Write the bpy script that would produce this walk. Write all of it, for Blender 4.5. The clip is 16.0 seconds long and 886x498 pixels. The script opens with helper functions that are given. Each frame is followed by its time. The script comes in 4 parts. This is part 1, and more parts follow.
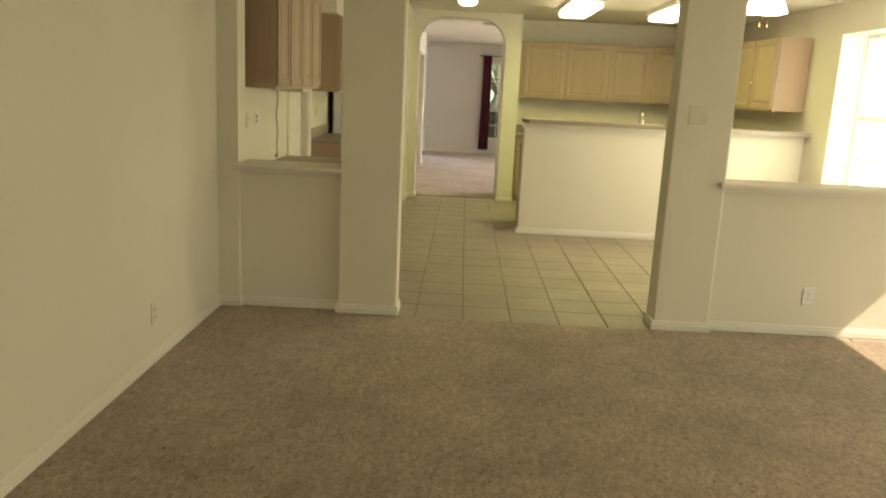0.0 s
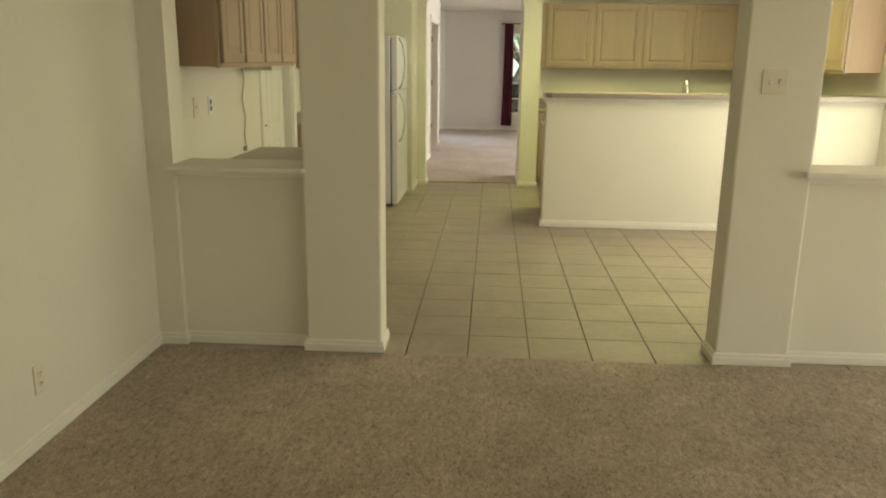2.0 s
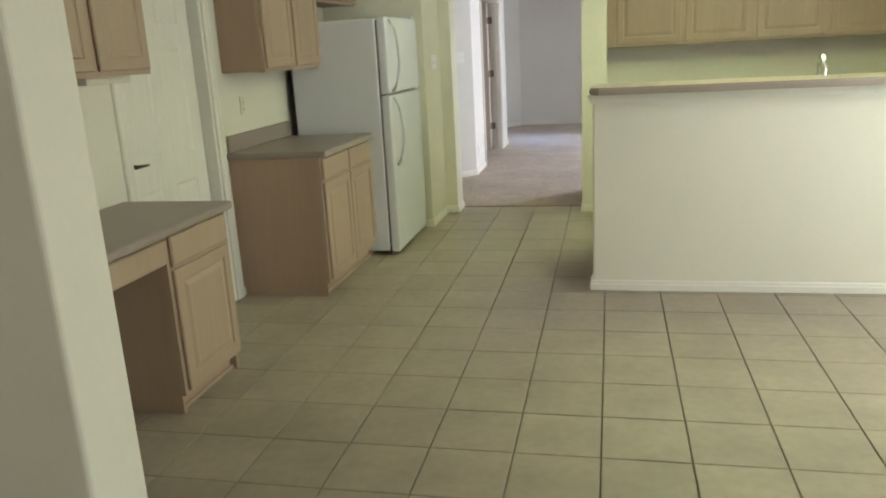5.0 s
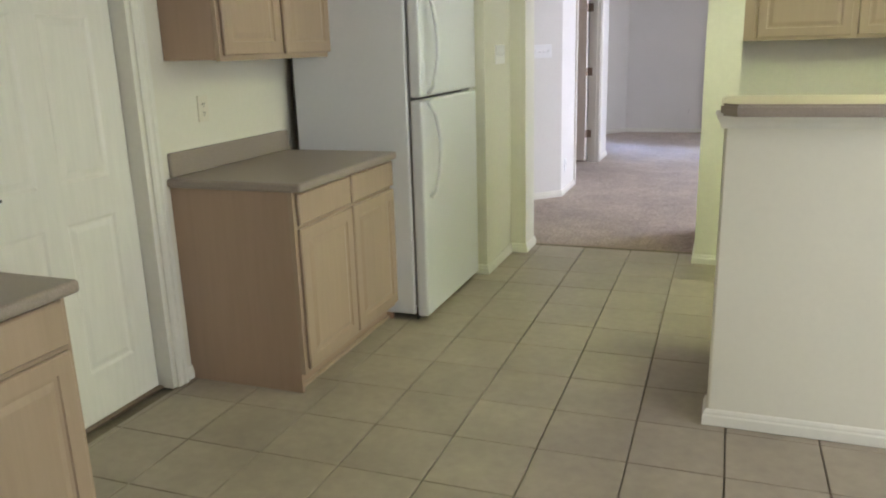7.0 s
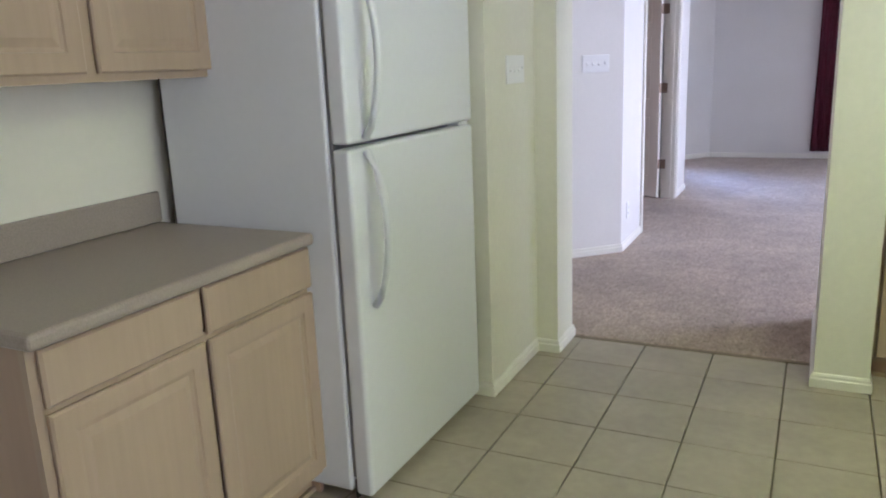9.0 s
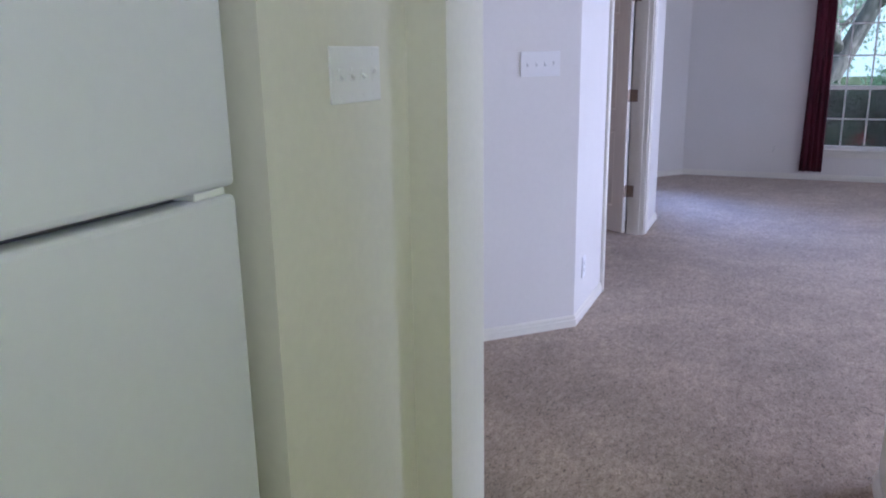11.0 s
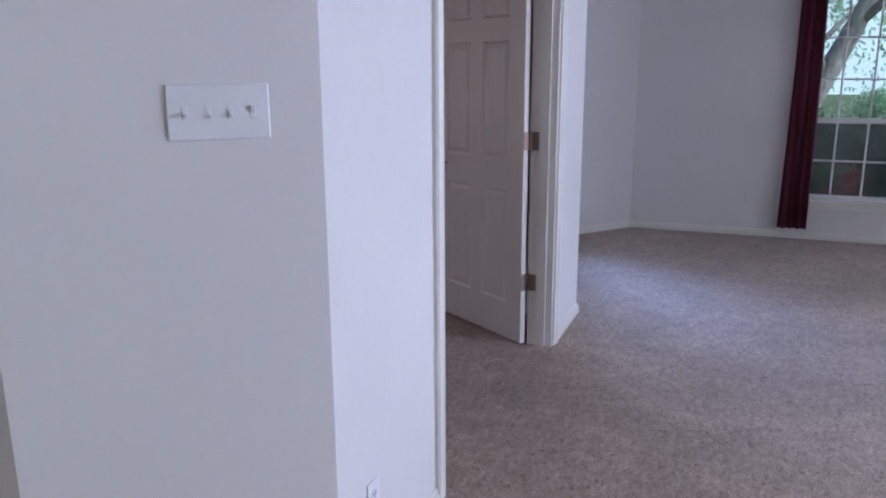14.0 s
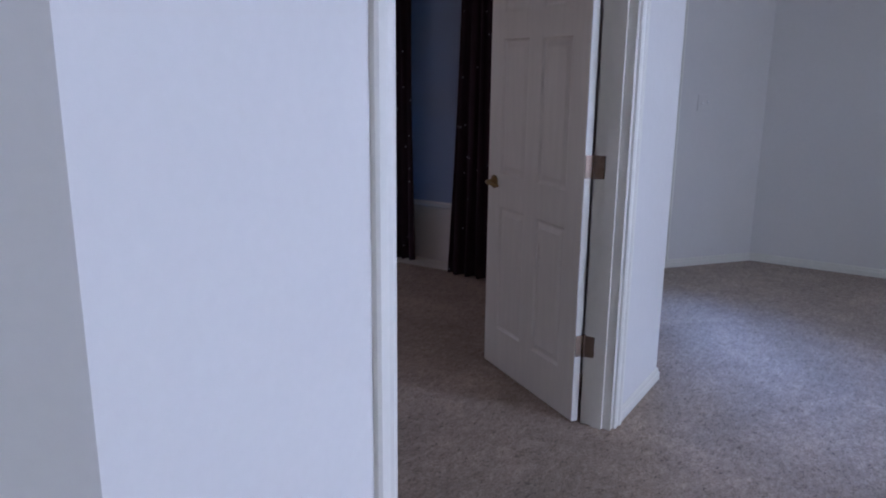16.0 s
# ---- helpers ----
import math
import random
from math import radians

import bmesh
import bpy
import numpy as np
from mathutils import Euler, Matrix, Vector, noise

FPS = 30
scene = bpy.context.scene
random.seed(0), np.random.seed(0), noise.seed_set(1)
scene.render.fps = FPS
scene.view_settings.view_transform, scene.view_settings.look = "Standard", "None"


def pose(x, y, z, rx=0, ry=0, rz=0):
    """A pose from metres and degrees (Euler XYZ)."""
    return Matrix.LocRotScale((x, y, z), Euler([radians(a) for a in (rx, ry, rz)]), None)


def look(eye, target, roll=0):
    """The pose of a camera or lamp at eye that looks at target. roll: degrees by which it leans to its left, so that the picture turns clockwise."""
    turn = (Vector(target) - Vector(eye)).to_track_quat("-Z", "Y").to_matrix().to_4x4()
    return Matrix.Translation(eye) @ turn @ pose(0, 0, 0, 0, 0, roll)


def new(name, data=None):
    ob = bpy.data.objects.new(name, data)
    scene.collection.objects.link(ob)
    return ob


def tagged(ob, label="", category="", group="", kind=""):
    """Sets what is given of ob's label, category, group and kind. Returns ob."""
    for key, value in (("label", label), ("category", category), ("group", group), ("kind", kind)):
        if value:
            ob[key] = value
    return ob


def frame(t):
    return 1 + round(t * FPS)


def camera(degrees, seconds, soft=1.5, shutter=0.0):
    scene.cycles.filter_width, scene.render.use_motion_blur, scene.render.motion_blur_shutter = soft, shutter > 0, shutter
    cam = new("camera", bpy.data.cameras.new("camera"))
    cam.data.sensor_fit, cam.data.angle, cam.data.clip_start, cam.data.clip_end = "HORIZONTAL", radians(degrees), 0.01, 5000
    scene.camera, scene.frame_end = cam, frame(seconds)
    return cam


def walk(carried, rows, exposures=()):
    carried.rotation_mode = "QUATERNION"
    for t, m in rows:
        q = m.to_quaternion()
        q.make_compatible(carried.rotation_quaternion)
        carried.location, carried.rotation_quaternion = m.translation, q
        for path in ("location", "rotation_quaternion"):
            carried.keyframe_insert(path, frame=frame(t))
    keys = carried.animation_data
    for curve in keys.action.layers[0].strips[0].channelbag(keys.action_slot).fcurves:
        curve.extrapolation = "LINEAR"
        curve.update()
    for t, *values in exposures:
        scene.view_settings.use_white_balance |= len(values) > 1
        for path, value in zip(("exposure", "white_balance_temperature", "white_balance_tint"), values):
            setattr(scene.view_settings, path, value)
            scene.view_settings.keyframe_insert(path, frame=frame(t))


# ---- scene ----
cam = camera(60.2, 16.0, soft=2.0)
PATH = [
    (0, (0.486, -0.048, 1.497), (0.448, 1.908, 1.08), 2.8),
    (0.5, (0.508, 0.189, 1.483), (0.474, 2.142, 1.053), 2.7),
    (1, (0.564, 0.435, 1.487), (0.488, 2.383, 1.039), 2.2),
    (1.5, (0.591, 0.754, 1.478), (0.489, 2.697, 1.017), 1.5),
    (2, (0.638, 1.104, 1.481), (0.519, 3.041, 0.998), 0.7),
    (2.5, (0.748, 1.492, 1.494), (0.589, 3.42, 0.986), -0.4),
    (3, (0.814, 1.896, 1.495), (0.634, 3.817, 0.966), -0.9),
    (3.5, (0.903, 2.298, 1.491), (0.699, 4.214, 0.957), -1.4),
    (4, (1.053, 2.72, 1.505), (0.774, 4.624, 0.962), -3.0),
    (4.5, (1.121, 3.064, 1.491), (0.785, 4.962, 0.961), -2.3),
    (5, (1.21, 3.506, 1.464), (0.783, 5.392, 0.956), -3.1),
    (7.5, (1.084, 5.626, 1.411), (0.353, 7.413, 0.89), -1.6),
    (8, (1.057, 6.064, 1.416), (0.254, 7.822, 0.9), -2.2),
    (8.5, (1.009, 6.465, 1.398), (0.143, 8.203, 0.92), -2.4),
    (11, (0.574, 8.543, 1.39), (-0.202, 10.321, 0.899), -0.9),
    (11.5, (0.573, 8.925, 1.384), (-0.143, 10.723, 0.877), -1.3),
    (12, (0.605, 9.293, 1.383), (-0.107, 11.095, 0.886), -2.3),
    (12.5, (0.545, 9.705, 1.424), (-0.146, 11.51, 0.906), -0.7),
    (13, (0.561, 10.114, 1.405), (-0.139, 11.921, 0.91), -1.0),
    (13.5, (0.589, 10.475, 1.41), (-0.129, 12.28, 0.938), -1.0),
    (14, (0.565, 10.792, 1.433), (-0.159, 12.598, 0.971), -0.3),
    (14.5, (0.587, 11.104, 1.427), (-0.195, 12.892, 0.987), -0.8),
    (15, (0.551, 11.378, 1.433), (-0.286, 13.14, 0.996), -0.6),
    (15.5, (0.543, 11.589, 1.437), (-0.375, 13.307, 0.986), 0.3),
    (16, (0.596, 11.714, 1.46), (-0.425, 13.366, 0.985), 0.6),
]
EXPOSURES = [
    (0.0, 0.33, 10300, 12), (1.5, 0.31, 9400, 12), (2.5, 0.44, 8350, 10), (3.5, 0.48, 7500, 9), (5.0, 0.34, 6750, 11),
    (7.5, 0.47, 6300, 20), (8.5, 0.48, 5950, 23), (11.0, 0.04, 5400, 28), (12.5, -0.04, 5650, 28),
    (14.0, -0.21, 5520, 25), (16.0, -0.45, 5330, 21),
]
walk(cam, [(t, look(eye, target, roll)) for t, eye, target, roll in PATH], EXPOSURES)

# ---- sky, sun and lamps ----
world = bpy.data.worlds.new("world")
scene.world = world
world.use_nodes = True
wn = world.node_tree
sky = wn.nodes.new("ShaderNodeTexSky")
sky.sky_type, sky.sun_disc = 'NISHITA', False
SUN_WAY = Vector((-1.1, 0.45, -1.2))
sky.sun_elevation = math.asin(1.2 / SUN_WAY.length)
sky.sun_rotation = math.atan2(1.1, -0.45)
wn.links.new(sky.outputs[0], wn.nodes["Background"].inputs[0])
wn.nodes["Background"].inputs[1].default_value = 0.12

sun = new("sun", bpy.data.lights.new("sun", 'SUN'))
sun.data.energy, sun.data.angle, sun.data.color = 5.0, radians(0.5), (1.0, 0.985, 0.96)
sun.matrix_world = look((8, 0, 9), Vector((8, 0, 9)) + SUN_WAY)


def window_lamp(name, eye, target, w, h, watts, color):
    """The sky's light, standing in an opening."""
    lamp = new(name, bpy.data.lights.new(name, 'AREA'))
    lamp.data.shape, lamp.data.size, lamp.data.size_y = 'RECTANGLE', w, h
    lamp.data.energy, lamp.data.color = watts, color
    lamp.matrix_world = look(eye, target)
    return lamp


DAY = (0.81, 0.875, 1.0)
LEAFY = (0.90, 1.0, 0.955)
window_lamp("patio_daylight", (4.66, 2.6, 1.05), (0, 2.6, 0.6), 2.4, 1.95, 27, (0.88, 1.0, 0.95))
# Added fill from behind the start; no rear window is known.
window_lamp("rear_fill_light", (1.6, -3.04, 1.4), (1.6, 3, 0.8), 2.6, 1.6, 13, (0.96, 0.95, 0.66))
window_lamp("dining_daylight", (4.10, 6.5, 1.4), (1.8, 9.3, 0.75), 1.4, 1.4, 41, LEAFY)
window_lamp("front_daylight", (1.7, 17.72, 1.2), (1.6, 12, 0.4), 1.6, 1.6, 5, DAY)
side = window_lamp("side_daylight", (5.40, 14.2, 1.12), (0, 11.5, 1.0), 2.2, 1.2, 122, DAY)
side.data.spread = radians(128)
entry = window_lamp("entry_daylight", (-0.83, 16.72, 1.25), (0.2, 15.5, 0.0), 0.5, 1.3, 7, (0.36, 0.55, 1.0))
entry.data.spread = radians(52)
# Warm fill added to brighten the open door leaf; its window is unseen.
window_lamp("study_fill_light", (-4.44, 14.0, 1.3), (0, 14.2, 0.9), 1.5, 1.4, 10, (1.0, 0.74, 0.62))
# Added warm fill for the thermostat wall; no lamp or window known there.
window_lamp("corridor_warm_fill", (-4.44, 11.15, 1.45), (-0.8, 11.5, 1.0), 0.7, 1.0, 6, (1.0, 0.55, 0.30))
window_lamp("tube_light", (1.67, 8.62, 2.31), (1.67, 8.62, 0), 0.28, 1.1, 11.5, (0.74, 1.0, 0.28))
window_lamp("tube_light", (2.70, 8.62, 2.31), (2.70, 8.62, 0), 0.28, 1.1, 11.5, (0.74, 1.0, 0.28))
window_lamp("bowl_light", (2.84, 6.4, 2.10), (2.84, 6.4, 0), 0.25, 0.25, 4.5, (1.0, 0.9, 0.68))


# ---- materials ----
def node(tree, kind, **given):
    n = tree.nodes.new(kind)
    for key, value in given.items():
        n.inputs[key.replace("_", " ")].default_value = value
    return n


def material(name, color, rough=0.6, metal=0.0, grain=0.08, grain_scale=40.0, blotch=0.06, blotch_scale=1.5,
             bump=0.0, bump_scale=80.0, stretch=(1, 1, 1), random_tint=0.0, coat=0.0, bump_depth=0.002, spec=0.5):
    """A surface with variation at two scales, fine relief and an optional tint for each piece."""
    m = bpy.data.materials.new(name)
    m.use_nodes = True
    t = m.node_tree
    b = t.nodes["Principled BSDF"]
    link = t.links.new
    b.inputs["Metallic"].default_value = metal
    b.inputs["Specular IOR Level"].default_value = spec
    b.inputs["Coat Weight"].default_value = coat
    place = t.nodes.new("ShaderNodeNewGeometry")
    mapping = node(t, "ShaderNodeMapping", Scale=stretch)
    link(place.outputs["Position"], mapping.inputs[0])
    n1 = node(t, "ShaderNodeTexNoise", Scale=grain_scale, Detail=4.0)
    n2 = node(t, "ShaderNodeTexNoise", Scale=blotch_scale, Detail=3.0)
    link(mapping.outputs[0], n1.inputs["Vector"])
    link(mapping.outputs[0], n2.inputs["Vector"])
    total = None
    for src, amount in ((n1, grain), (n2, blotch)):
        r = t.nodes.new("ShaderNodeMapRange")
        r.inputs["From Min"].default_value, r.inputs["From Max"].default_value = 0.3, 0.7
        r.inputs["To Min"].default_value, r.inputs["To Max"].default_value = 1 - amount, 1 + amount
        link(src.outputs[0], r.inputs[0])
        if total is None:
            total = r.outputs[0]
        else:
            mul = t.nodes.new("ShaderNodeMath")
            mul.operation = 'MULTIPLY'
            link(total, mul.inputs[0]), link(r.outputs[0], mul.inputs[1])
            total = mul.outputs[0]
    if random_tint:
        info = t.nodes.new("ShaderNodeObjectInfo")
        r = t.nodes.new("ShaderNodeMapRange")
        r.inputs["To Min"].default_value, r.inputs["To Max"].default_value = 1 - random_tint, 1 + random_tint
        link(info.outputs["Random"], r.inputs[0])
        mul = t.nodes.new("ShaderNodeMath")
        mul.operation = 'MULTIPLY'
        link(total, mul.inputs[0]), link(r.outputs[0], mul.inputs[1])
        total = mul.outputs[0]
    tint = t.nodes.new("ShaderNodeVectorMath")
    tint.operation = 'SCALE'
    tint.inputs[0].default_value = color
    link(total, tint.inputs["Scale"])
    link(tint.outputs[0], b.inputs["Base Color"])
    rr = t.nodes.new("ShaderNodeMapRange")
    rr.inputs["To Min"].default_value, rr.inputs["To Max"].default_value = rough - 0.06, min(1, rough + 0.06)
    link(n2.outputs[0], rr.inputs[0])
    link(rr.outputs[0], b.inputs["Roughness"])
    if bump:
        n3 = node(t, "ShaderNodeTexNoise", Scale=bump_scale, Detail=3.0)
        link(mapping.outputs[0], n3.inputs["Vector"])
        bp = t.nodes.new("ShaderNodeBump")
        bp.inputs["Strength"].default_value, bp.inputs["Distance"].default_value = bump, bump_depth
        link(n3.outputs[0], bp.inputs["Height"])
        link(bp.outputs[0], b.inputs["Normal"])
    return m


M_WALL = material("cream_wall_paint", (0.72, 0.69, 0.615), 0.75, grain=0.012, blotch=0.025, bump=0.06, bump_scale=75, bump_depth=0.003)
M_WALL_WHITE = material("white_wall_paint", (0.72, 0.70, 0.69), 0.75, grain=0.012, blotch=0.025, bump=0.06, bump_scale=75, bump_depth=0.003)
M_WALL_YELLOW = material("pale_yellow_wall_paint", (0.71, 0.69, 0.615), 0.7, grain=0.02, blotch=0.03, bump=0.06, bump_scale=75, bump_depth=0.003)
M_CEIL = material("ceiling_paint", (0.78, 0.76, 0.70), 0.9, grain=0.04, blotch=0.02, bump=0.6, bump_scale=60, bump_depth=0.006)
M_TRIM = material("white_trim_paint", (0.75, 0.73, 0.68), 0.45, grain=0.02, blotch=0.04, bump=0.08, bump_scale=30)
M_DOOR = material("white_door_paint", (0.76, 0.74, 0.70), 0.42, grain=0.03, blotch=0.03, bump=0.12, bump_scale=60, stretch=(1, 1, 0.12))
M_OAK = material("pickled_oak", (0.405, 0.302, 0.228), 0.45, grain=0.035, grain_scale=55, blotch=0.07, blotch_scale=3, bump=0.05, bump_scale=90, stretch=(1, 1, 0.07))
M_OAK_DARK = material("pickled_oak_side_panel", (0.40, 0.28, 0.21), 0.5, grain=0.03, grain_scale=45, blotch=0.08, blotch_scale=3, bump=0.1, bump_scale=70, stretch=(1, 1, 0.07))
M_LAMINATE = material("taupe_laminate", (0.315, 0.262, 0.236), 0.37, grain=0.12, grain_scale=220, blotch=0.03, bump=0.04, bump_scale=200)
M_TILE = material("beige_ceramic_tile", (0.355, 0.306, 0.251), 0.46, grain=0.06, grain_scale=22, blotch=0.11, blotch_scale=3.2, bump=0.10, bump_scale=18, random_tint=0.045)
M_GROUT = material("brown_grout", (0.22, 0.18, 0.135), 0.9, grain=0.2, grain_scale=120, blotch=0.25, blotch_scale=2.5)
M_FRIDGE = material("white_appliance_enamel", (0.69, 0.70, 0.765), 0.38, grain=0.01, blotch=0.015, bump=0.06, bump_scale=420, bump_depth=0.001)
M_GASKET = material("grey_rubber_gasket", (0.22, 0.22, 0.24), 0.6)
M_BLACK = material("black_plastic", (0.012, 0.012, 0.013), 0.5)
M_CHROME = material("polished_chrome", (0.75, 0.75, 0.76), 0.12, metal=1.0, grain=0.01, blotch=0.02)
M_BRASS = material("antique_brass", (0.30, 0.21, 0.10), 0.34, metal=1.0, grain=0.1, blotch=0.1)
M_BRONZE = material("brown_bronze", (0.27, 0.20, 0.16), 0.45, metal=0.7, grain=0.1, blotch=0.1)
M_DARK_BRONZE = material("dark_oiled_bronze", (0.05, 0.042, 0.036), 0.4, metal=0.8, grain=0.1, blotch=0.1)
M_PLASTIC = material("white_plastic", (0.78, 0.78, 0.80), 0.35, grain=0.01, blotch=0.02)
M_IVORY = material("ivory_plastic", (0.70, 0.65, 0.56), 0.4, grain=0.01, blotch=0.02)
M_PUTTY = material("putty_grey_plastic", (0.60, 0.56, 0.53), 0.42, grain=0.01, blotch=0.02)
M_SLOT = material("dark_slot", (0.03, 0.028, 0.025), 0.7)
M_LCD = material("grey_lcd_display", (0.07, 0.06, 0.055), 0.2)
M_CORD = material("tan_cord", (0.42, 0.37, 0.30), 0.6)
M_MAROON = material("maroon_curtain_cloth", (0.085, 0.006, 0.020), 0.8, grain=0.25, grain_scale=260, blotch=0.15, blotch_scale=4, bump=0.3, bump_scale=400)
M_PLUM = material("black_plum_curtain_cloth", (0.022, 0.004, 0.015), 0.75, grain=0.3, grain_scale=200, blotch=0.2, blotch_scale=4, bump=0.3, bump_scale=400)
M_SEQUIN = material("silvery_sequin", (0.40, 0.37, 0.41), 0.5, metal=0.7)
M_VINYL = material("white_vinyl_window_frame", (0.80, 0.80, 0.80), 0.35, grain=0.01, blotch=0.02)
M_BARK = material("grey_bark", (0.27, 0.26, 0.235), 0.9, grain=0.35, grain_scale=20, blotch=0.2, bump=0.8, bump_scale=25, bump_depth=0.02, stretch=(1, 1, 0.3))
M_LEAF = material("green_leaves", (0.10, 0.12, 0.085), 0.5, grain=0.3, grain_scale=6, blotch=0.3, blotch_scale=0.8)
lt = M_LEAF.node_tree
glow_through = node(lt, "ShaderNodeBsdfTranslucent", Color=(0.30, 0.48, 0.32, 1))
leaf_sum = lt.nodes.new("ShaderNodeAddShader")
lt.links.new(lt.nodes["Principled BSDF"].outputs[0], leaf_sum.inputs[0])
lt.links.new(glow_through.outputs[0], leaf_sum.inputs[1])
lt.links.new(leaf_sum.outputs[0], lt.nodes["Material Output"].inputs[0])
M_HEDGE = material("dark_hedge_leaves", (0.035, 0.07, 0.03), 0.55, grain=0.3, grain_scale=8, blotch=0.3, blotch_scale=1)
M_FLOWER = material("red_petals", (0.80, 0.04, 0.08), 0.6)
M_GRASS = material("lawn_grass", (0.06, 0.10, 0.03), 0.9, grain=0.4, grain_scale=30, blotch=0.3, blotch_scale=0.6, bump=0.8, bump_scale=60, bump_depth=0.03)
M_CONCRETE = material("pale_glint_stand_in", (0.55, 0.54, 0.50), 0.85, grain=0.12, grain_scale=50, bump=0.3)
M_ROOF = material("grey_sun_blocker", (0.10, 0.09, 0.085), 0.9, grain=0.25, grain_scale=60)


def carpet_material(name, base, dark, light):
    m = bpy.data.materials.new(name)
    m.use_nodes = True
    t = m.node_tree
    b = t.nodes["Principled BSDF"]
    link = t.links.new
    place = t.nodes.new("ShaderNodeNewGeometry")
    tufts = node(t, "ShaderNodeTexNoise", Scale=95.0, Detail=2.5, Roughness=0.55, Distortion=1.2)
    clumps = node(t, "ShaderNodeTexNoise", Scale=36.0, Detail=3.0, Roughness=0.6)
    lay = node(t, "ShaderNodeTexNoise", Scale=7.0, Detail=3.0)
    tread = node(t, "ShaderNodeTexNoise", Scale=1.7, Detail=4.0)
    flecks = node(t, "ShaderNodeTexNoise", Scale=80.0, Detail=1.5, Distortion=1.2)
    nap = node(t, "ShaderNodeMapping", Scale=(1.0, 0.5, 1.0))
    link(place.outputs["Position"], nap.inputs[0])
    for n in (tufts, clumps, flecks):
        link(nap.outputs[0], n.inputs["Vector"])
    for n in (lay, tread):
        link(place.outputs["Position"], n.inputs["Vector"])
    ramp = t.nodes.new("ShaderNodeValToRGB")
    e = ramp.color_ramp.elements
    e[0].position, e[0].color = 0.30, (*dark, 1)
    e[1].position, e[1].color = 0.70, (*light, 1)
    mid = e.new(0.5)
    mid.color = (*base, 1)
    link(tufts.outputs[0], ramp.inputs[0])
    shade = None
    for n, lo, hi, at0, at1 in ((clumps, 0.84, 1.14, 0.3, 0.7), (lay, 0.90, 1.08, 0.3, 0.7), (tread, 0.88, 1.10, 0.35, 0.65), (flecks, 1.0, 0.50, 0.60, 0.72)):
        r = t.nodes.new("ShaderNodeMapRange")
        r.inputs["From Min"].default_value, r.inputs["From Max"].default_value = at0, at1
        r.inputs["To Min"].default_value, r.inputs["To Max"].default_value = lo, hi
        link(n.outputs[0], r.inputs[0])
        if shade is None:
            shade = r.outputs[0]
        else:
            mul = t.nodes.new("ShaderNodeMath")
            mul.operation = 'MULTIPLY'
            link(shade, mul.inputs[0]), link(r.outputs[0], mul.inputs[1])
            shade = mul.outputs[0]
    tint = t.nodes.new("ShaderNodeVectorMath")
    tint.operation = 'SCALE'
    link(ramp.outputs[0], tint.inputs[0])
    link(shade, tint.inputs["Scale"])
    link(tint.outputs[0], b.inputs["Base Color"])
    b.inputs["Roughness"].default_value = 1.0
    b.inputs["Specular IOR Level"].default_value = 0.05
    b.inputs["Sheen Weight"].default_value = 0.25
    bp = t.nodes.new("ShaderNodeBump")
    bp.inputs["Strength"].default_value, bp.inputs["Distance"].default_value = 0.32, 0.010
    link(tufts.outputs[0], bp.inputs["Height"])
    link(bp.outputs[0], b.inputs["Normal"])
    return m


M_CARPET = carpet_material("taupe_cut_pile_carpet", (0.385, 0.297, 0.238), (0.255, 0.190, 0.148), (0.475, 0.378, 0.305))


def clear_glass(name, tone=(1, 1, 1)):
    m = bpy.data.materials.new(name)
    m.use_nodes = True
    t = m.node_tree
    t.nodes.remove(t.nodes["Principled BSDF"])
    a = node(t, "ShaderNodeBsdfTransparent", Color=(*tone, 1))
    g = node(t, "ShaderNodeBsdfGlossy", Roughness=0.03)
    face = node(t, "ShaderNodeLayerWeight", Blend=0.5)
    steep = t.nodes.new("ShaderNodeMath")
    steep.operation = 'POWER'
    steep.inputs[1].default_value = 4.0
    t.links.new(face.outputs["Facing"], steep.inputs[0])
    fr = t.nodes.new("ShaderNodeMapRange")
    fr.inputs["To Min"].default_value, fr.inputs["To Max"].default_value = 0.03, 0.7
    t.links.new(steep.outputs[0], fr.inputs[0])
    mx = t.nodes.new("ShaderNodeMixShader")
    t.links.new(fr.outputs[0], mx.inputs[0])
    t.links.new(a.outputs[0], mx.inputs[1]), t.links.new(g.outputs[0], mx.inputs[2])
    t.links.new(mx.outputs[0], t.nodes["Material Output"].inputs[0])
    return m


M_GLASS = clear_glass("window_glass", tone=(0.94, 0.97, 0.95))


def screen_material():
    m = bpy.data.materials.new("insect_screen_mesh")
    m.use_nodes = True
    t = m.node_tree
    b = t.nodes["Principled BSDF"]
    b.inputs["Base Color"].default_value, b.inputs["Roughness"].default_value = (0.02, 0.045, 0.045, 1), 0.7
    a = t.nodes.new("ShaderNodeBsdfTransparent")
    mx = node(t, "ShaderNodeMixShader", Fac=0.62)
    t.links.new(a.outputs[0], mx.inputs[1]), t.links.new(b.outputs[0], mx.inputs[2])
    t.links.new(mx.outputs[0], t.nodes["Material Output"].inputs[0])
    return m


M_SCREEN = screen_material()


def blind_material():
    m = bpy.data.materials.new("pale_blue_roller_blind")
    m.use_nodes = True
    t = m.node_tree
    b = t.nodes["Principled BSDF"]
    b.inputs["Base Color"].default_value, b.inputs["Roughness"].default_value = (0.42, 0.48, 0.60, 1), 0.8
    a = node(t, "ShaderNodeBsdfTranslucent", Color=(0.30, 0.38, 0.58, 1))
    mx = node(t, "ShaderNodeMixShader", Fac=0.5)
    t.links.new(b.outputs[0], mx.inputs[1]), t.links.new(a.outputs[0], mx.inputs[2])
    t.links.new(mx.outputs[0], t.nodes["Material Output"].inputs[0])
    return m


M_SHEER = blind_material()


